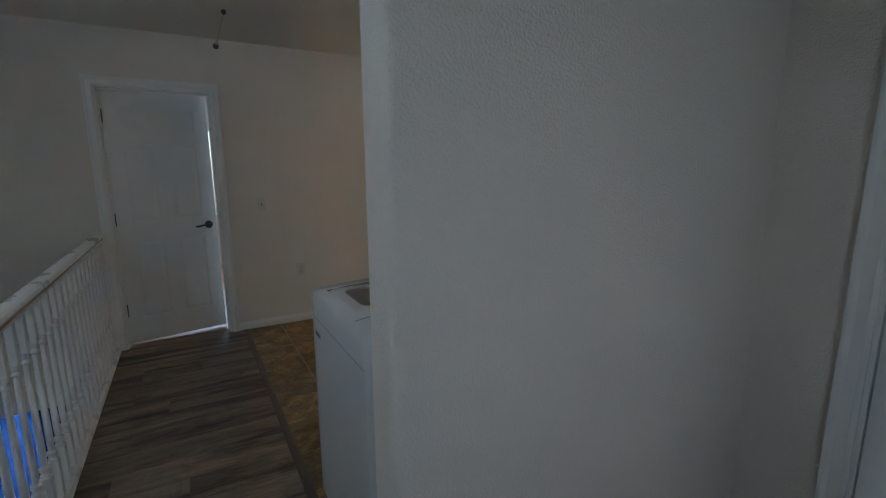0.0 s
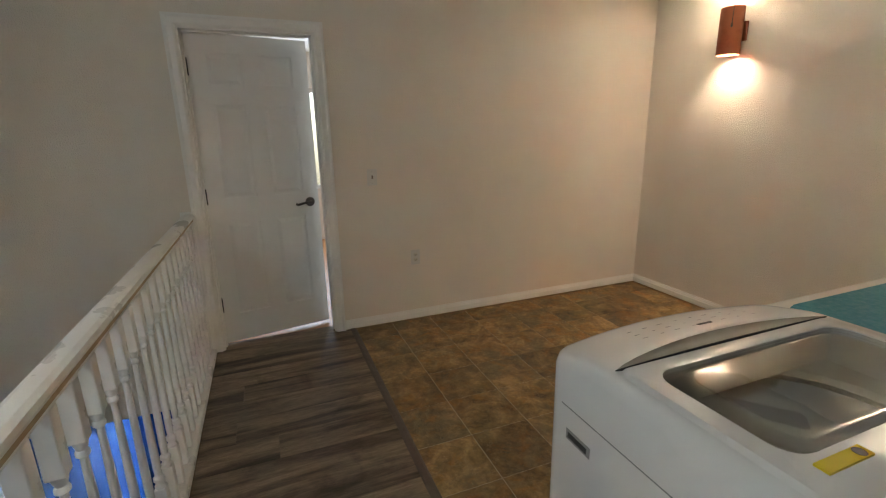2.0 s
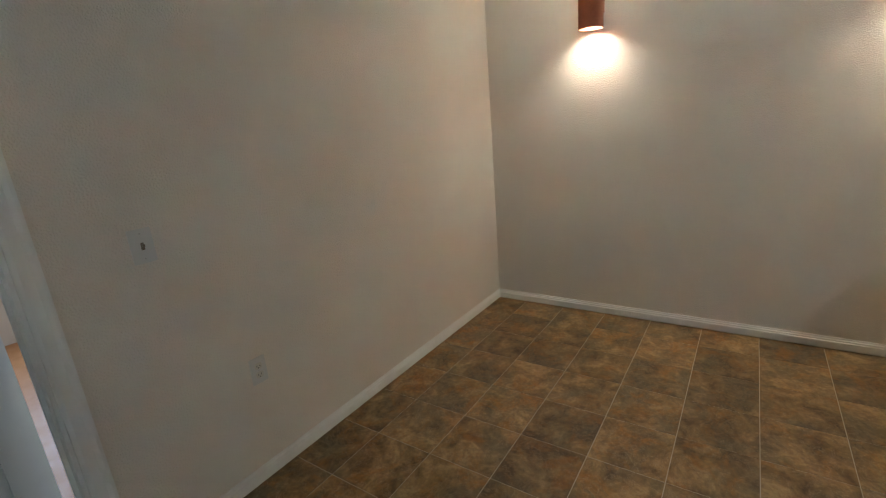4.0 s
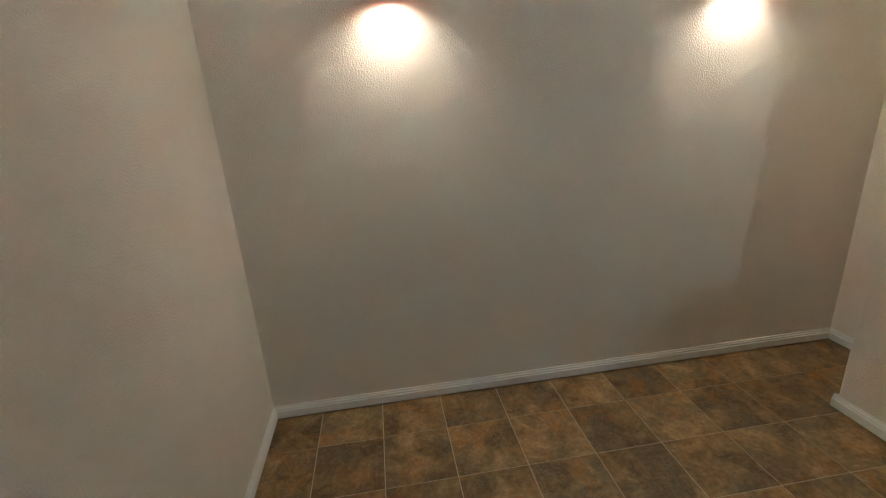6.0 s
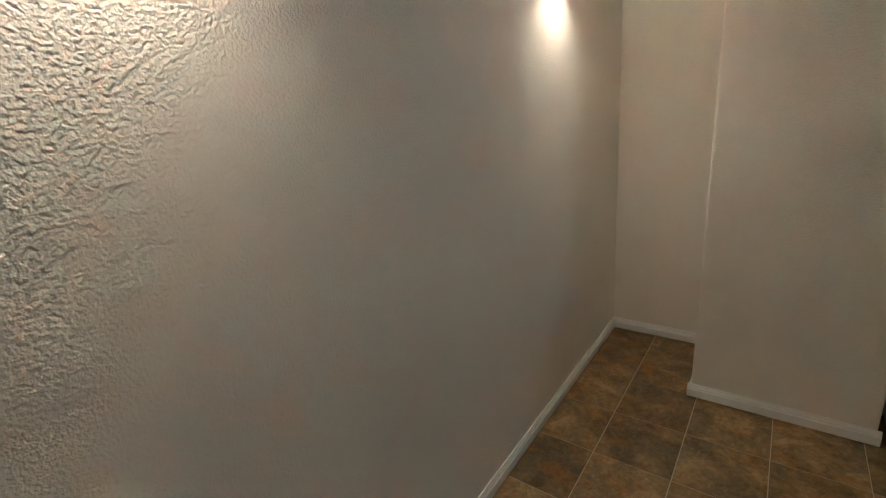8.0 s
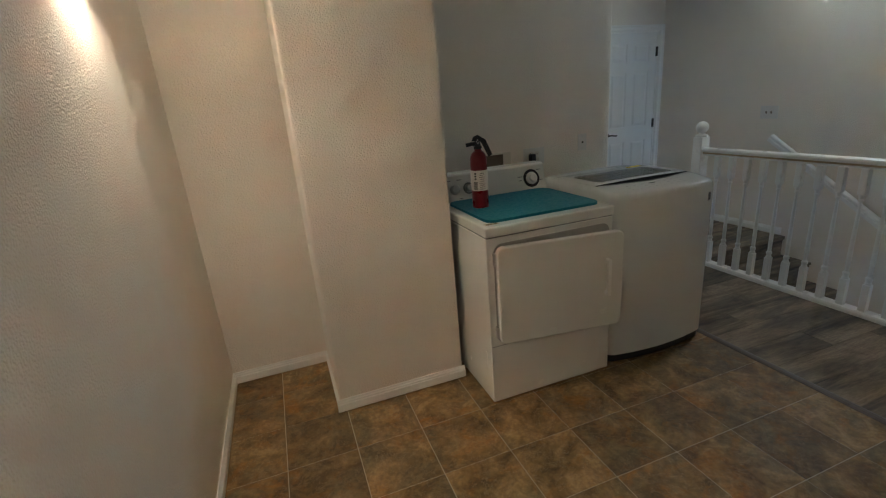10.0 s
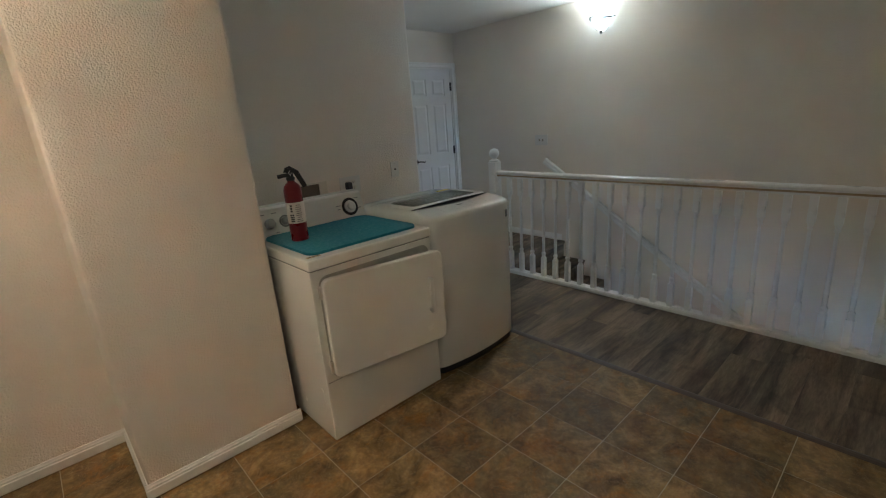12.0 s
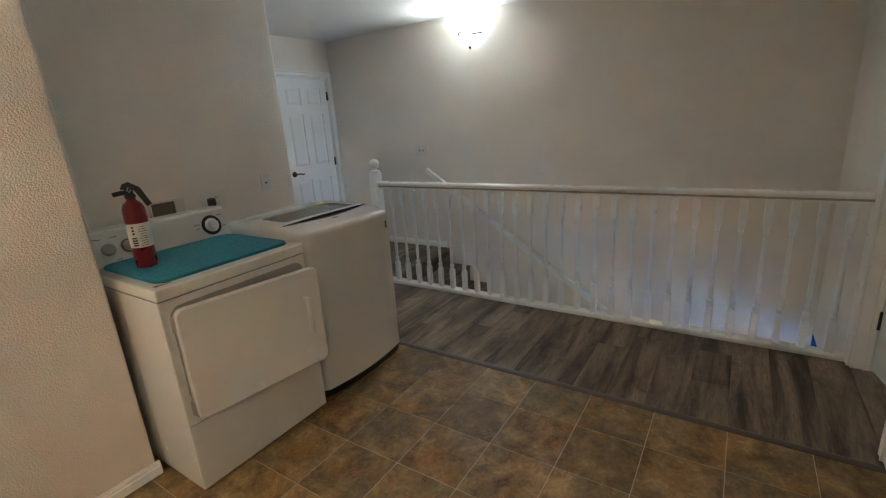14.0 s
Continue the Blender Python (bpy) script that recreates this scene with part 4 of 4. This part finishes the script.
part("safety_pin", tube_path([(0.0, -0.018, 0.338), (0.0, 0.018, 0.338), (0.006, 0.026, 0.330), (0.0, 0.030, 0.318), (-0.006, 0.026, 0.330)], 0.0022, 6), STEEL, valve)

# ---- washer ----
WX0w, WX1w, WYF, WYB = -2.646, -1.957, -2.402, -3.092
WWd, WD = WX1w - WX0w, WYF - WYB
washer = thing("washing_machine", (WX1w, WYF, 0), "white top-loading washing machine with glass lid", "washing machine", turn=180)
SEAM_Z, BOW = 0.846, 0.042


def bow(x, y):
    u = 2 * x / WWd - 1
    return y - BOW * (1 - u * u) * max(0.0, 1 - y / 0.16)


def dense(pts, step=0.05):
    """Extra points on the long edges of a closed outline."""
    out = []
    for (xa, ya), (xb, yb) in zip(pts, pts[1:] + pts[:1]):
        n = max(1, int(math.hypot(xb - xa, yb - ya) / step))
        out += [(xa + (xb - xa) * i / n, ya + (yb - ya) * i / n) for i in range(n)]
    return out


def shell(inset, r):
    return [(x, bow(x, y)) for x, y in dense(round_rect(inset, inset, WWd - inset, WD - inset, r, 6))]


part("cabinet", plate_z(shell(0.0, 0.045), 0.055, SEAM_Z), APPL2, washer, "", True)
part("base", plate_z(shell(0.010, 0.04), 0.010, 0.056), BLACK, washer, "black plastic base")
for x in (0.06, WWd - 0.06):
    for y in (0.07, WD - 0.07):
        part("foot", lathe([(0.022, 0), (0.022, 0.008), (0.012, 0.014)], 12, pose(x, y, 0)), BLACK, washer)
for xa in (-0.0006, WWd - 0.0006):
    part("seam", box(xa, 0.055, SEAM_Z - 0.0015, xa + 0.0012, WD - 0.05, SEAM_Z + 0.0015), GREYM, washer)
part("seam", box(0.05, WD - 0.0006, SEAM_Z - 0.0015, WWd - 0.05, WD + 0.0006, SEAM_Z + 0.0015), GREYM, washer)
# top cover: low at the front, gently domed, rounded edges, open in the middle for the tub
OX0, OX1, OY0, OY1 = 0.070, WWd - 0.062, 0.200, 0.462
bm = bmesh.new()


def cover_z(x, y):
    u = 2 * x / WWd - 1
    f = min(1, max(0, y / 0.16))
    z = 0.952 + 0.024 * (f * f * (3 - 2 * f)) - 0.006 * max(0, (y - 0.50) / 0.18)
    return z - 0.006 * u * u


def scoop(x, y):
    """Depth of the finger recess: deepest along the lid, running out at its curved front edge."""
    f = (x - (OX0 - 0.035)) / (OX1 - OX0 + 0.068)
    if not 0 < f < 1:
        return 0.0
    s = math.sin(math.pi * f) ** 0.8
    back, front = OY0 - 0.031, OY0 - 0.031 - 0.050 * s
    if y <= front or y >= OY0:
        return 0.0
    g = (y - front) / (back - front) if y < back else 1 - (y - back) / (OY0 - back)
    return 0.024 * s * g ** 0.7


xs = sorted({round(v, 5) for v in [0.0, 0.006, 0.014, 0.026, 0.045, OX0, OX1, WWd - 0.045, WWd - 0.026, WWd - 0.014, WWd - 0.006, WWd] + [OX0 + (OX1 - OX0) * i / 10 for i in range(11)]})
ysv = sorted({round(v, 5) for v in [0.0, 0.006, 0.014, 0.026, 0.045, 0.09, 0.112, 0.122, 0.132, 0.144, 0.157, 0.1695, OY0, OY1, 0.51, 0.56, WD - 0.07, WD - 0.045, WD - 0.026, WD - 0.014, WD - 0.006, WD] + [OY0 + (OY1 - OY0) * i / 5 for i in range(6)]})
grid = {}
RC = 0.045
for i, x in enumerate(xs):
    for j, y in enumerate(ysv):
        ex, ey = min(x, WWd - x), min(y, WD - y)
        px, py = x, y
        dx, dy = RC - ex, RC - ey
        if dx > 0 and dy > 0:
            k = max(dx, dy) / math.hypot(dx, dy)
            px = (RC - dx * k) if x < WWd / 2 else WWd - (RC - dx * k)
            py = (RC - dy * k) if y < WD / 2 else WD - (RC - dy * k)
            ed = RC - max(dx, dy)
        else:
            ed = min(ex, ey)
        rr = 0.028 if y < WD / 2 else 0.055
        t = max(0.0, 1 - ed / rr)
        grid[i, j] = bm.verts.new((px, bow(px, py), cover_z(x, y) - 1.15 * scoop(x, y) - rr * (1 - math.sqrt(max(0.0, 1 - t * t)))))
for i in range(len(xs) - 1):
    for j in range(len(ysv) - 1):
        cx, cy = (xs[i] + xs[i + 1]) / 2, (ysv[j] + ysv[j + 1]) / 2
        if OX0 < cx < OX1 and OY0 < cy < OY1:
            continue
        bm.faces.new((grid[i, j], grid[i + 1, j], grid[i + 1, j + 1], grid[i, j + 1]))
ring = [(i, 0) for i in range(len(xs))] + [(len(xs) - 1, j) for j in range(1, len(ysv))] + [(i, len(ysv) - 1) for i in range(len(xs) - 2, -1, -1)] + [(0, j) for j in range(len(ysv) - 2, 0, -1)]
low = {k: bm.verts.new((grid[k].co.x, grid[k].co.y, SEAM_Z)) for k in ring}
for a, b in zip(ring, ring[1:] + ring[:1]):
    bm.faces.new((grid[a], grid[b], low[b], low[a]))
near = lambda seq, v: min(range(len(seq)), key=lambda q: abs(seq[q] - v))
i0, i1, j0, j1 = near(xs, OX0), near(xs, OX1), near(ysv, OY0), near(ysv, OY1)
loop = [(i, j0) for i in range(i0, i1 + 1)] + [(i1, j) for j in range(j0 + 1, j1 + 1)] + [(i, j1) for i in range(i1 - 1, i0 - 1, -1)] + [(i0, j) for j in range(j1 - 1, j0, -1)]
lw = {k: bm.verts.new((grid[k].co.x, grid[k].co.y, 0.885)) for k in loop}
for a, b in zip(loop, loop[1:] + loop[:1]):
    bm.faces.new((grid[b], grid[a], lw[a], lw[b]))
part("top_cover", bm, APPL2, washer, "", True)
TC = ((OX0 + OX1) / 2, (OY0 + OY1) / 2 + 0.01)
bm = bmesh.new()
well = []
for k in loop:
    x, y = xs[k[0]], ysv[k[1]]
    x, y = x + 0.004 * (1 if x < TC[0] else -1), y + 0.004 * (1 if y < TC[1] else -1)
    well.append([bm.verts.new((x, y, z)) for z in (cover_z(x, y) - 0.007, 0.887)])
for u, w in zip(well, well[1:] + well[:1]):
    bm.faces.new((u[0], w[0], w[1], u[1]))
part("well_liner", bm, WELL, washer, "grey plastic wall of the tub opening")
part("tub_cover", lathe([(0.215, 0.884), (0.31, 0.887), (0.31, 0.880), (0.205, 0.872), (0.215, 0.884)], 40, pose(TC[0], TC[1], 0), False), WELL, washer, "grey plastic tub ring", True)
part("tub", lathe([(0.225, 0.878), (0.222, 0.87), (0.235, 0.85), (0.235, 0.50), (0.20, 0.47), (0.06, 0.475), (0.055, 0.56), (0.002, 0.57)], 40, pose(TC[0], TC[1], 0), False), DRUM, washer, "grey steel wash tub", True)
# lid: white frame round a smoked glass window
LA = round_rect(OX0 - 0.030, OY0 - 0.030, OX1 + 0.034, OY1 + 0.070, 0.030, 5)
LB = round_rect(OX0 - 0.020, OY0 - 0.020, OX1 + 0.025, OY1 + 0.060, 0.026, 5)
LC = round_rect(OX0 + 0.016, OY0 + 0.012, OX1 - 0.012, OY1 - 0.008, 0.040, 5)
bm = bmesh.new()
LA, LB, LC = (dense(q, 9) for q in (LA, LB, LC))
rings = []
for pts, dz in ((LA, 0.0005), (LB, 0.007), (LC, 0.0055), (LC, -0.004)):
    rings.append([bm.verts.new((x, y, cover_z(x, y) + dz)) for x, y in pts])
for u, w in zip(rings, rings[1:]):
    for q in range(len(u)):
        bm.faces.new((u[q], u[(q + 1) % len(u)], w[(q + 1) % len(u)], w[q]))
part("lid_frame", bm, APPL2, washer, "", True)
bm = bmesh.new()
lc = ((OX0 + OX1) / 2, (OY0 + OY1) / 2)
glass_rings = []
for f in (1.0, 0.8, 0.6, 0.4, 0.2, 0.05):
    pts = [(lc[0] + (x - lc[0]) * f, lc[1] + (y - lc[1]) * f) for x, y in LC]
    glass_rings.append([bm.verts.new((x, y, cover_z(x, y) + 0.0030)) for x, y in pts])
for u, w in zip(glass_rings, glass_rings[1:]):
    for q in range(len(u)):
        bm.faces.new((u[q], u[(q + 1) % len(u)], w[(q + 1) % len(u)], w[q]))
bm.faces.new(glass_rings[-1])
lid = part("lid_glass", bm, LIDGLASS, washer, "smoked glass lid window", True)
lid.visible_shadow = False
mod = lid.modifiers.new("thickness", "SOLIDIFY")
mod.thickness = 0.004
# finger recess: grey scoop before the lid, back wall painted black for its shade
bm, rows = bmesh.new(), []
lip = bmesh.new()
lip_row = []
for k in range(25):
    f = k / 24
    x = OX0 - 0.035 + (OX1 - OX0 + 0.068) * f
    front, back = OY0 - 0.031 - 0.050 * math.sin(math.pi * f) ** 0.8, OY0 - 0.0312
    rows.append([bm.verts.new((x, y, cover_z(x, y) - scoop(x, y) + 0.0012)) for y in [front + (back - front) * q / 6 for q in range(7)]])
    lip_row.append([lip.verts.new((x, back + dy, z)) for dy, z in ((0, cover_z(x, back) + 0.0022), (0.0005, cover_z(x, back) - scoop(x, back) - 0.001))])
for u, w in zip(rows, rows[1:]):
    for q in range(6):
        bm.faces.new((u[q], w[q], w[q + 1], u[q + 1]))
for u, w in zip(lip_row, lip_row[1:]):
    lip.faces.new((u[0], w[0], w[1], u[1]))
part("finger_recess", bm, SCOOP, washer, "grey finger recess in front of the lid", True)
part("lid_edge_shade", lip, BLACK, washer, "edge under the lid with its shade painted black")
# control print and display on the front console
rr = random.Random(4)
for k in range(8):
    x = 0.15 + 0.048 * k
    for j in range(3):
        bm = bmesh.new()
        y = 0.050 + 0.020 * j
        w, h = rr.uniform(0.006, 0.018), 0.0028
        bm.faces.new([bm.verts.new((px, bow(px, py), cover_z(px, py) + 0.0008)) for px, py in ((x, y), (x + w, y), (x + w, y + h), (x, y + h))])
        part("control_print", bm, GREYM, washer)
zc = cover_z(0.30, 0.09)
part("display", box(0.29, 0.070, zc - 0.004, 0.335, 0.088, zc + 0.0012, 0.0008, 1), BLACK, washer)
bm = box(-0.011, -0.0015, -0.022, 0.011, 0.004, 0.022, 0.001, 1)
part("front_badge", bm, GREYM, washer, "small grey square badge").matrix_local = pose(WWd - 0.060, bow(WWd - 0.060, 0.0) - 0.0004, 0.862, 0, 0, 14)
for k in range(4):
    part("badge_mark", box(-0.004, -0.0020, -0.0185 + 0.010 * k, 0.004, -0.0014, -0.0115 + 0.010 * k), BLACK, washer).matrix_local = pose(WWd - 0.060, bow(WWd - 0.060, 0.0) - 0.0004, 0.862, 0, 0, 14)
part("side_sticker", box(WWd - 0.0005, 0.075, 0.772, WWd + 0.0008, 0.150, 0.797), GREYM, washer, "small dark printed sticker")
part("sticker_print", box(WWd + 0.0009, 0.081, 0.777, WWd + 0.0013, 0.140, 0.790), BLACK, washer)
zs = cover_z(0.5, OY1 + 0.02)
part("lid_sticker", box(OX1 - 0.115, OY1 + 0.006, zs + 0.004, OX1 - 0.020, OY1 + 0.026, zs + 0.0078), YELLOW, washer, "yellow warning sticker")
part("sticker_icon", lathe([(0.009, 0), (0.009, 0.0006)], 14, pose(OX1 - 0.100, OY1 + 0.016, zs + 0.0077)), BLACK, washer)
for k in range(2):
    part("rear_print", box(OX1 - 0.13 + 0.055 * k, OY1 + 0.10, 0.958, OX1 - 0.095 + 0.055 * k, OY1 + 0.104, cover_z(0.5, OY1 + 0.10) + 0.0006), GREYM, washer)
bm = bmesh.new()
for k in range(14):
    x0, x1 = 0.012 + (WWd - 0.024) * k / 14, 0.012 + (WWd - 0.024) * (k + 1) / 14
    drop = lambda x: 0.028 * (1 - math.sqrt(max(0.0, 1 - max(0.0, 1 - min(x, WWd - x) / 0.028) ** 2)))
    bm.faces.new([bm.verts.new((x, y, cover_z(x, y) - drop(x) + 0.0012)) for x, y in ((x0, OY1 + 0.074), (x1, OY1 + 0.074), (x1, OY1 + 0.080), (x0, OY1 + 0.080))])
part("lid_seam", bm, GREYM, washer)
# back: dark panel, hose holder, inlet valves, screws
part("back_panel", box(0.05, WD - 0.004, 0.06, WWd - 0.085, WD + 0.003, 0.850), BLACK, washer, "black back panel")
part("hose_holder", box(WWd - 0.128, WD - 0.004, 0.848, WWd - 0.078, WD + 0.026, 0.926, 0.006, 2), WHITEP, washer, "white drain hose holder")
part("holder_lip", box(WWd - 0.140, WD - 0.002, 0.923, WWd - 0.068, WD + 0.028, 0.930, 0.003, 1), WHITEP, washer)
part("drain_hose", tube_path([(WWd - 0.115, WD + 0.016, 0.885), (WWd - 0.17, WD + 0.028, 0.890), (WWd - 0.26, WD + 0.035, 0.84), (WWd - 0.36, WD + 0.035, 0.55), (WWd - 0.38, WD + 0.035, 0.15)], 0.013, 12), BLACK, washer, "black drain hose", True)
for x in (0.24, 0.31):
    part("inlet_valve", lathe([(0.015, 0), (0.015, 0.02), (0.019, 0.022), (0.019, 0.034)], 14, pose(x, WD - 0.002, 0.895, -90, 0, 0)), BRONZE, washer)
for x, z in ((WWd - 0.030, 0.800), (WWd - 0.058, 0.802), (WWd - 0.042, 0.73), (WWd - 0.042, 0.64)):
    part("screw", lathe([(0.005, 0), (0.004, 0.002)], 10, pose(x, WD - 0.001, z, -90, 0, 0)), BLACK, washer)

# ---- ceiling fan ----
fan = thing("ceiling_fan", (-0.99, -1.43, CEIL_Z), "dark wooden four-blade ceiling fan with pull chain, standing still", "ceiling fan")
part("canopy", lathe([(0.065, 0.0), (0.065, -0.02), (0.04, -0.05), (0.014, -0.055), (0.014, -0.13)], 24), BRONZE, fan, "", True)
part("motor", lathe([(0.03, -0.12), (0.09, -0.13), (0.115, -0.155), (0.115, -0.20), (0.09, -0.225)], 28), BRONZE, fan, "", True)
part("switch_housing", lathe([(0.055, -0.225), (0.055, -0.285), (0.040, -0.305), (0.002, -0.312)], 24), BRASS, fan, "yellow brass switch housing", True)
for k in range(4):
    turn = pose(0, 0, -0.240, 0, 0, 43.5 + 90 * k)
    bm = plate_z([(0.17, -0.048), (0.30, -0.060), (0.575, -0.066), (0.605, -0.052), (0.605, 0.052), (0.575, 0.066), (0.30, 0.060), (0.17, 0.048)], -0.004, 0.004)
    bl = part("blade", bm, FANWOOD, fan)
    bl.matrix_local = turn @ pose(0, 0, 0, -14, 0, 0)
    part("blade_iron", add_box(box(0.06, -0.014, -0.012, 0.20, 0.014, -0.005, 0.002, 1), 0.18, -0.035, -0.012, 0.25, 0.035, -0.006, 0.002, 1), BRASS, bl, "yellow brass bracket")
part("pull_chain", tube_path([(0.045, 0.01, -0.29), (0.050, 0.01, -0.40), (0.048, 0.012, -0.53)], 0.0022, 6), BRONZE, fan, "thin beaded pull chain")
part("chain_knob", lathe([(0.002, -0.015), (0.005, -0.010), (0.005, 0.0), (0.002, 0.006)], 10, pose(0.048, 0.012, -0.535)), BRONZE, fan)

# rod with ball ends between the wall over the door and the ceiling
hk = thing("stay_rod", (-2.728, -0.045, 2.387), "thin pale rod with dark ball ends between wall and ceiling", "rod")
BALL = [(0.002, -0.017), (0.012, -0.012), (0.017, 0.0), (0.012, 0.012), (0.002, 0.017)]
part("rod", tube_path([(0, 0, 0), (0.001, -0.30, 0.010), (0.003, -0.755, 0.036)], 0.006, 8), CREAM, hk, "pale painted rod")
part("ball", lathe(BALL, 14), BRONZE, hk, "dark bronze ball end", True)
part("ball", lathe(BALL, 14, pose(0.003, -0.755, 0.036)), BRONZE, hk, "dark bronze ball end", True)
part("wall_mount", lathe([(0.022, 0), (0.020, 0.012), (0.007, 0.030)], 14, pose(0, 0.0445, 0, 90, 0, 0)), BRONZE, hk, "", True)

# ---- loose pieces of the floors, last ----
TS, TX0, TY0, GAP = 0.305, -2.087, -1.763, 0.0015
floor = bpy.data.objects["floor"]


def tile_mesh(w, d):
    bm = add_box(bmesh.new(), 0, 0, -0.004, w, d, 0.0)
    es = [e for e in bm.edges if e.verts[0].co.z > 0 and e.verts[1].co.z > 0]
    bmesh.ops.bevel(bm, geom=es, offset=0.0010, segments=1, affect="EDGES")
    me = bpy.data.meshes.new("tile")
    bmesh.ops.recalc_face_normals(bm, faces=bm.faces)
    bm.to_mesh(me)
    bm.free()
    me.materials.append(TILE)
    return me


tile_meshes = {}
rt = random.Random(11)
for i in range(-3, 8):
    for j in range(-7, 8):
        x0, x1 = TX0 + i * TS, TX0 + (i + 1) * TS
        y0, y1 = TY0 + j * TS, TY0 + (j + 1) * TS
        x0, x1, y0, y1 = max(x0, JOINT + 0.002), min(x1, -0.002), max(y0, LAUNDRY_Y + 0.002), min(y1, -0.002)
        if x1 - x0 < 0.02 or y1 - y0 < 0.02:
            continue
        if x0 > CHASE_X1 - 0.01 and y1 < ALCOVE_Y:
            continue
        if x0 > CHASE_X0 and x1 < CHASE_X1 and y1 < CHASE_Y:
            continue
        key = (round(x1 - x0, 3), round(y1 - y0, 3))
        if key not in tile_meshes:
            tile_meshes[key] = tile_mesh(x1 - x0 - 2 * GAP, y1 - y0 - 2 * GAP)
        ob = new("tile", tile_meshes[key])
        ob.parent = floor
        ob.location = (x0 + GAP, y0 + GAP, rt.uniform(-0.0004, 0.0004))

PWID = 0.181


def plank_mesh(L, w):
    bm = add_box(bmesh.new(), 0, 0, -0.006, L, w, 0.0)
    es = [e for e in bm.edges if e.verts[0].co.z > -0.001 and e.verts[1].co.z > -0.001]
    bmesh.ops.bevel(bm, geom=es, offset=0.0007, segments=1, affect="EDGES")
    me = bpy.data.meshes.new("plank")
    bmesh.ops.recalc_face_normals(bm, faces=bm.faces)
    bm.to_mesh(me)
    bm.free()
    me.materials.append(PLANK)
    return me


plank_meshes = {}
rp = random.Random(5)


def lay(x0, x1, y0, y1):
    y = y1
    while y - 1e-4 > y0:
        w = min(PWID, y - y0)
        cut = x0 + rp.uniform(-0.9, 0.25)
        x = x0
        ends = []
        while cut < x1:
            if cut - x0 > 0.12 and x1 - cut > 0.12:
                ends.append(cut)
            cut += 1.22
        ends.append(x1)
        for e in ends:
            key = (round(e - x, 3), round(w, 3))
            if key not in plank_meshes:
                plank_meshes[key] = plank_mesh(e - x - 0.0008, w - 0.0008)
            ob = new("plank", plank_meshes[key])
            ob.parent = floor_hall
            ob.location = (x + 0.0004, y - w + 0.0004, 0)
            x = e
        y -= w


lay(RAIL_X + 0.040, JOINT - 0.001, LAUNDRY_Y - T, -0.001)
lay(RAIL_X + 0.040, HALL_E - 0.001, SOUTH + 0.001, LAUNDRY_Y - T - 0.016)
lay(WEST + 0.001, RAIL_X + 0.039, SOUTH + 0.001, STAIR_Y0 - 0.062)
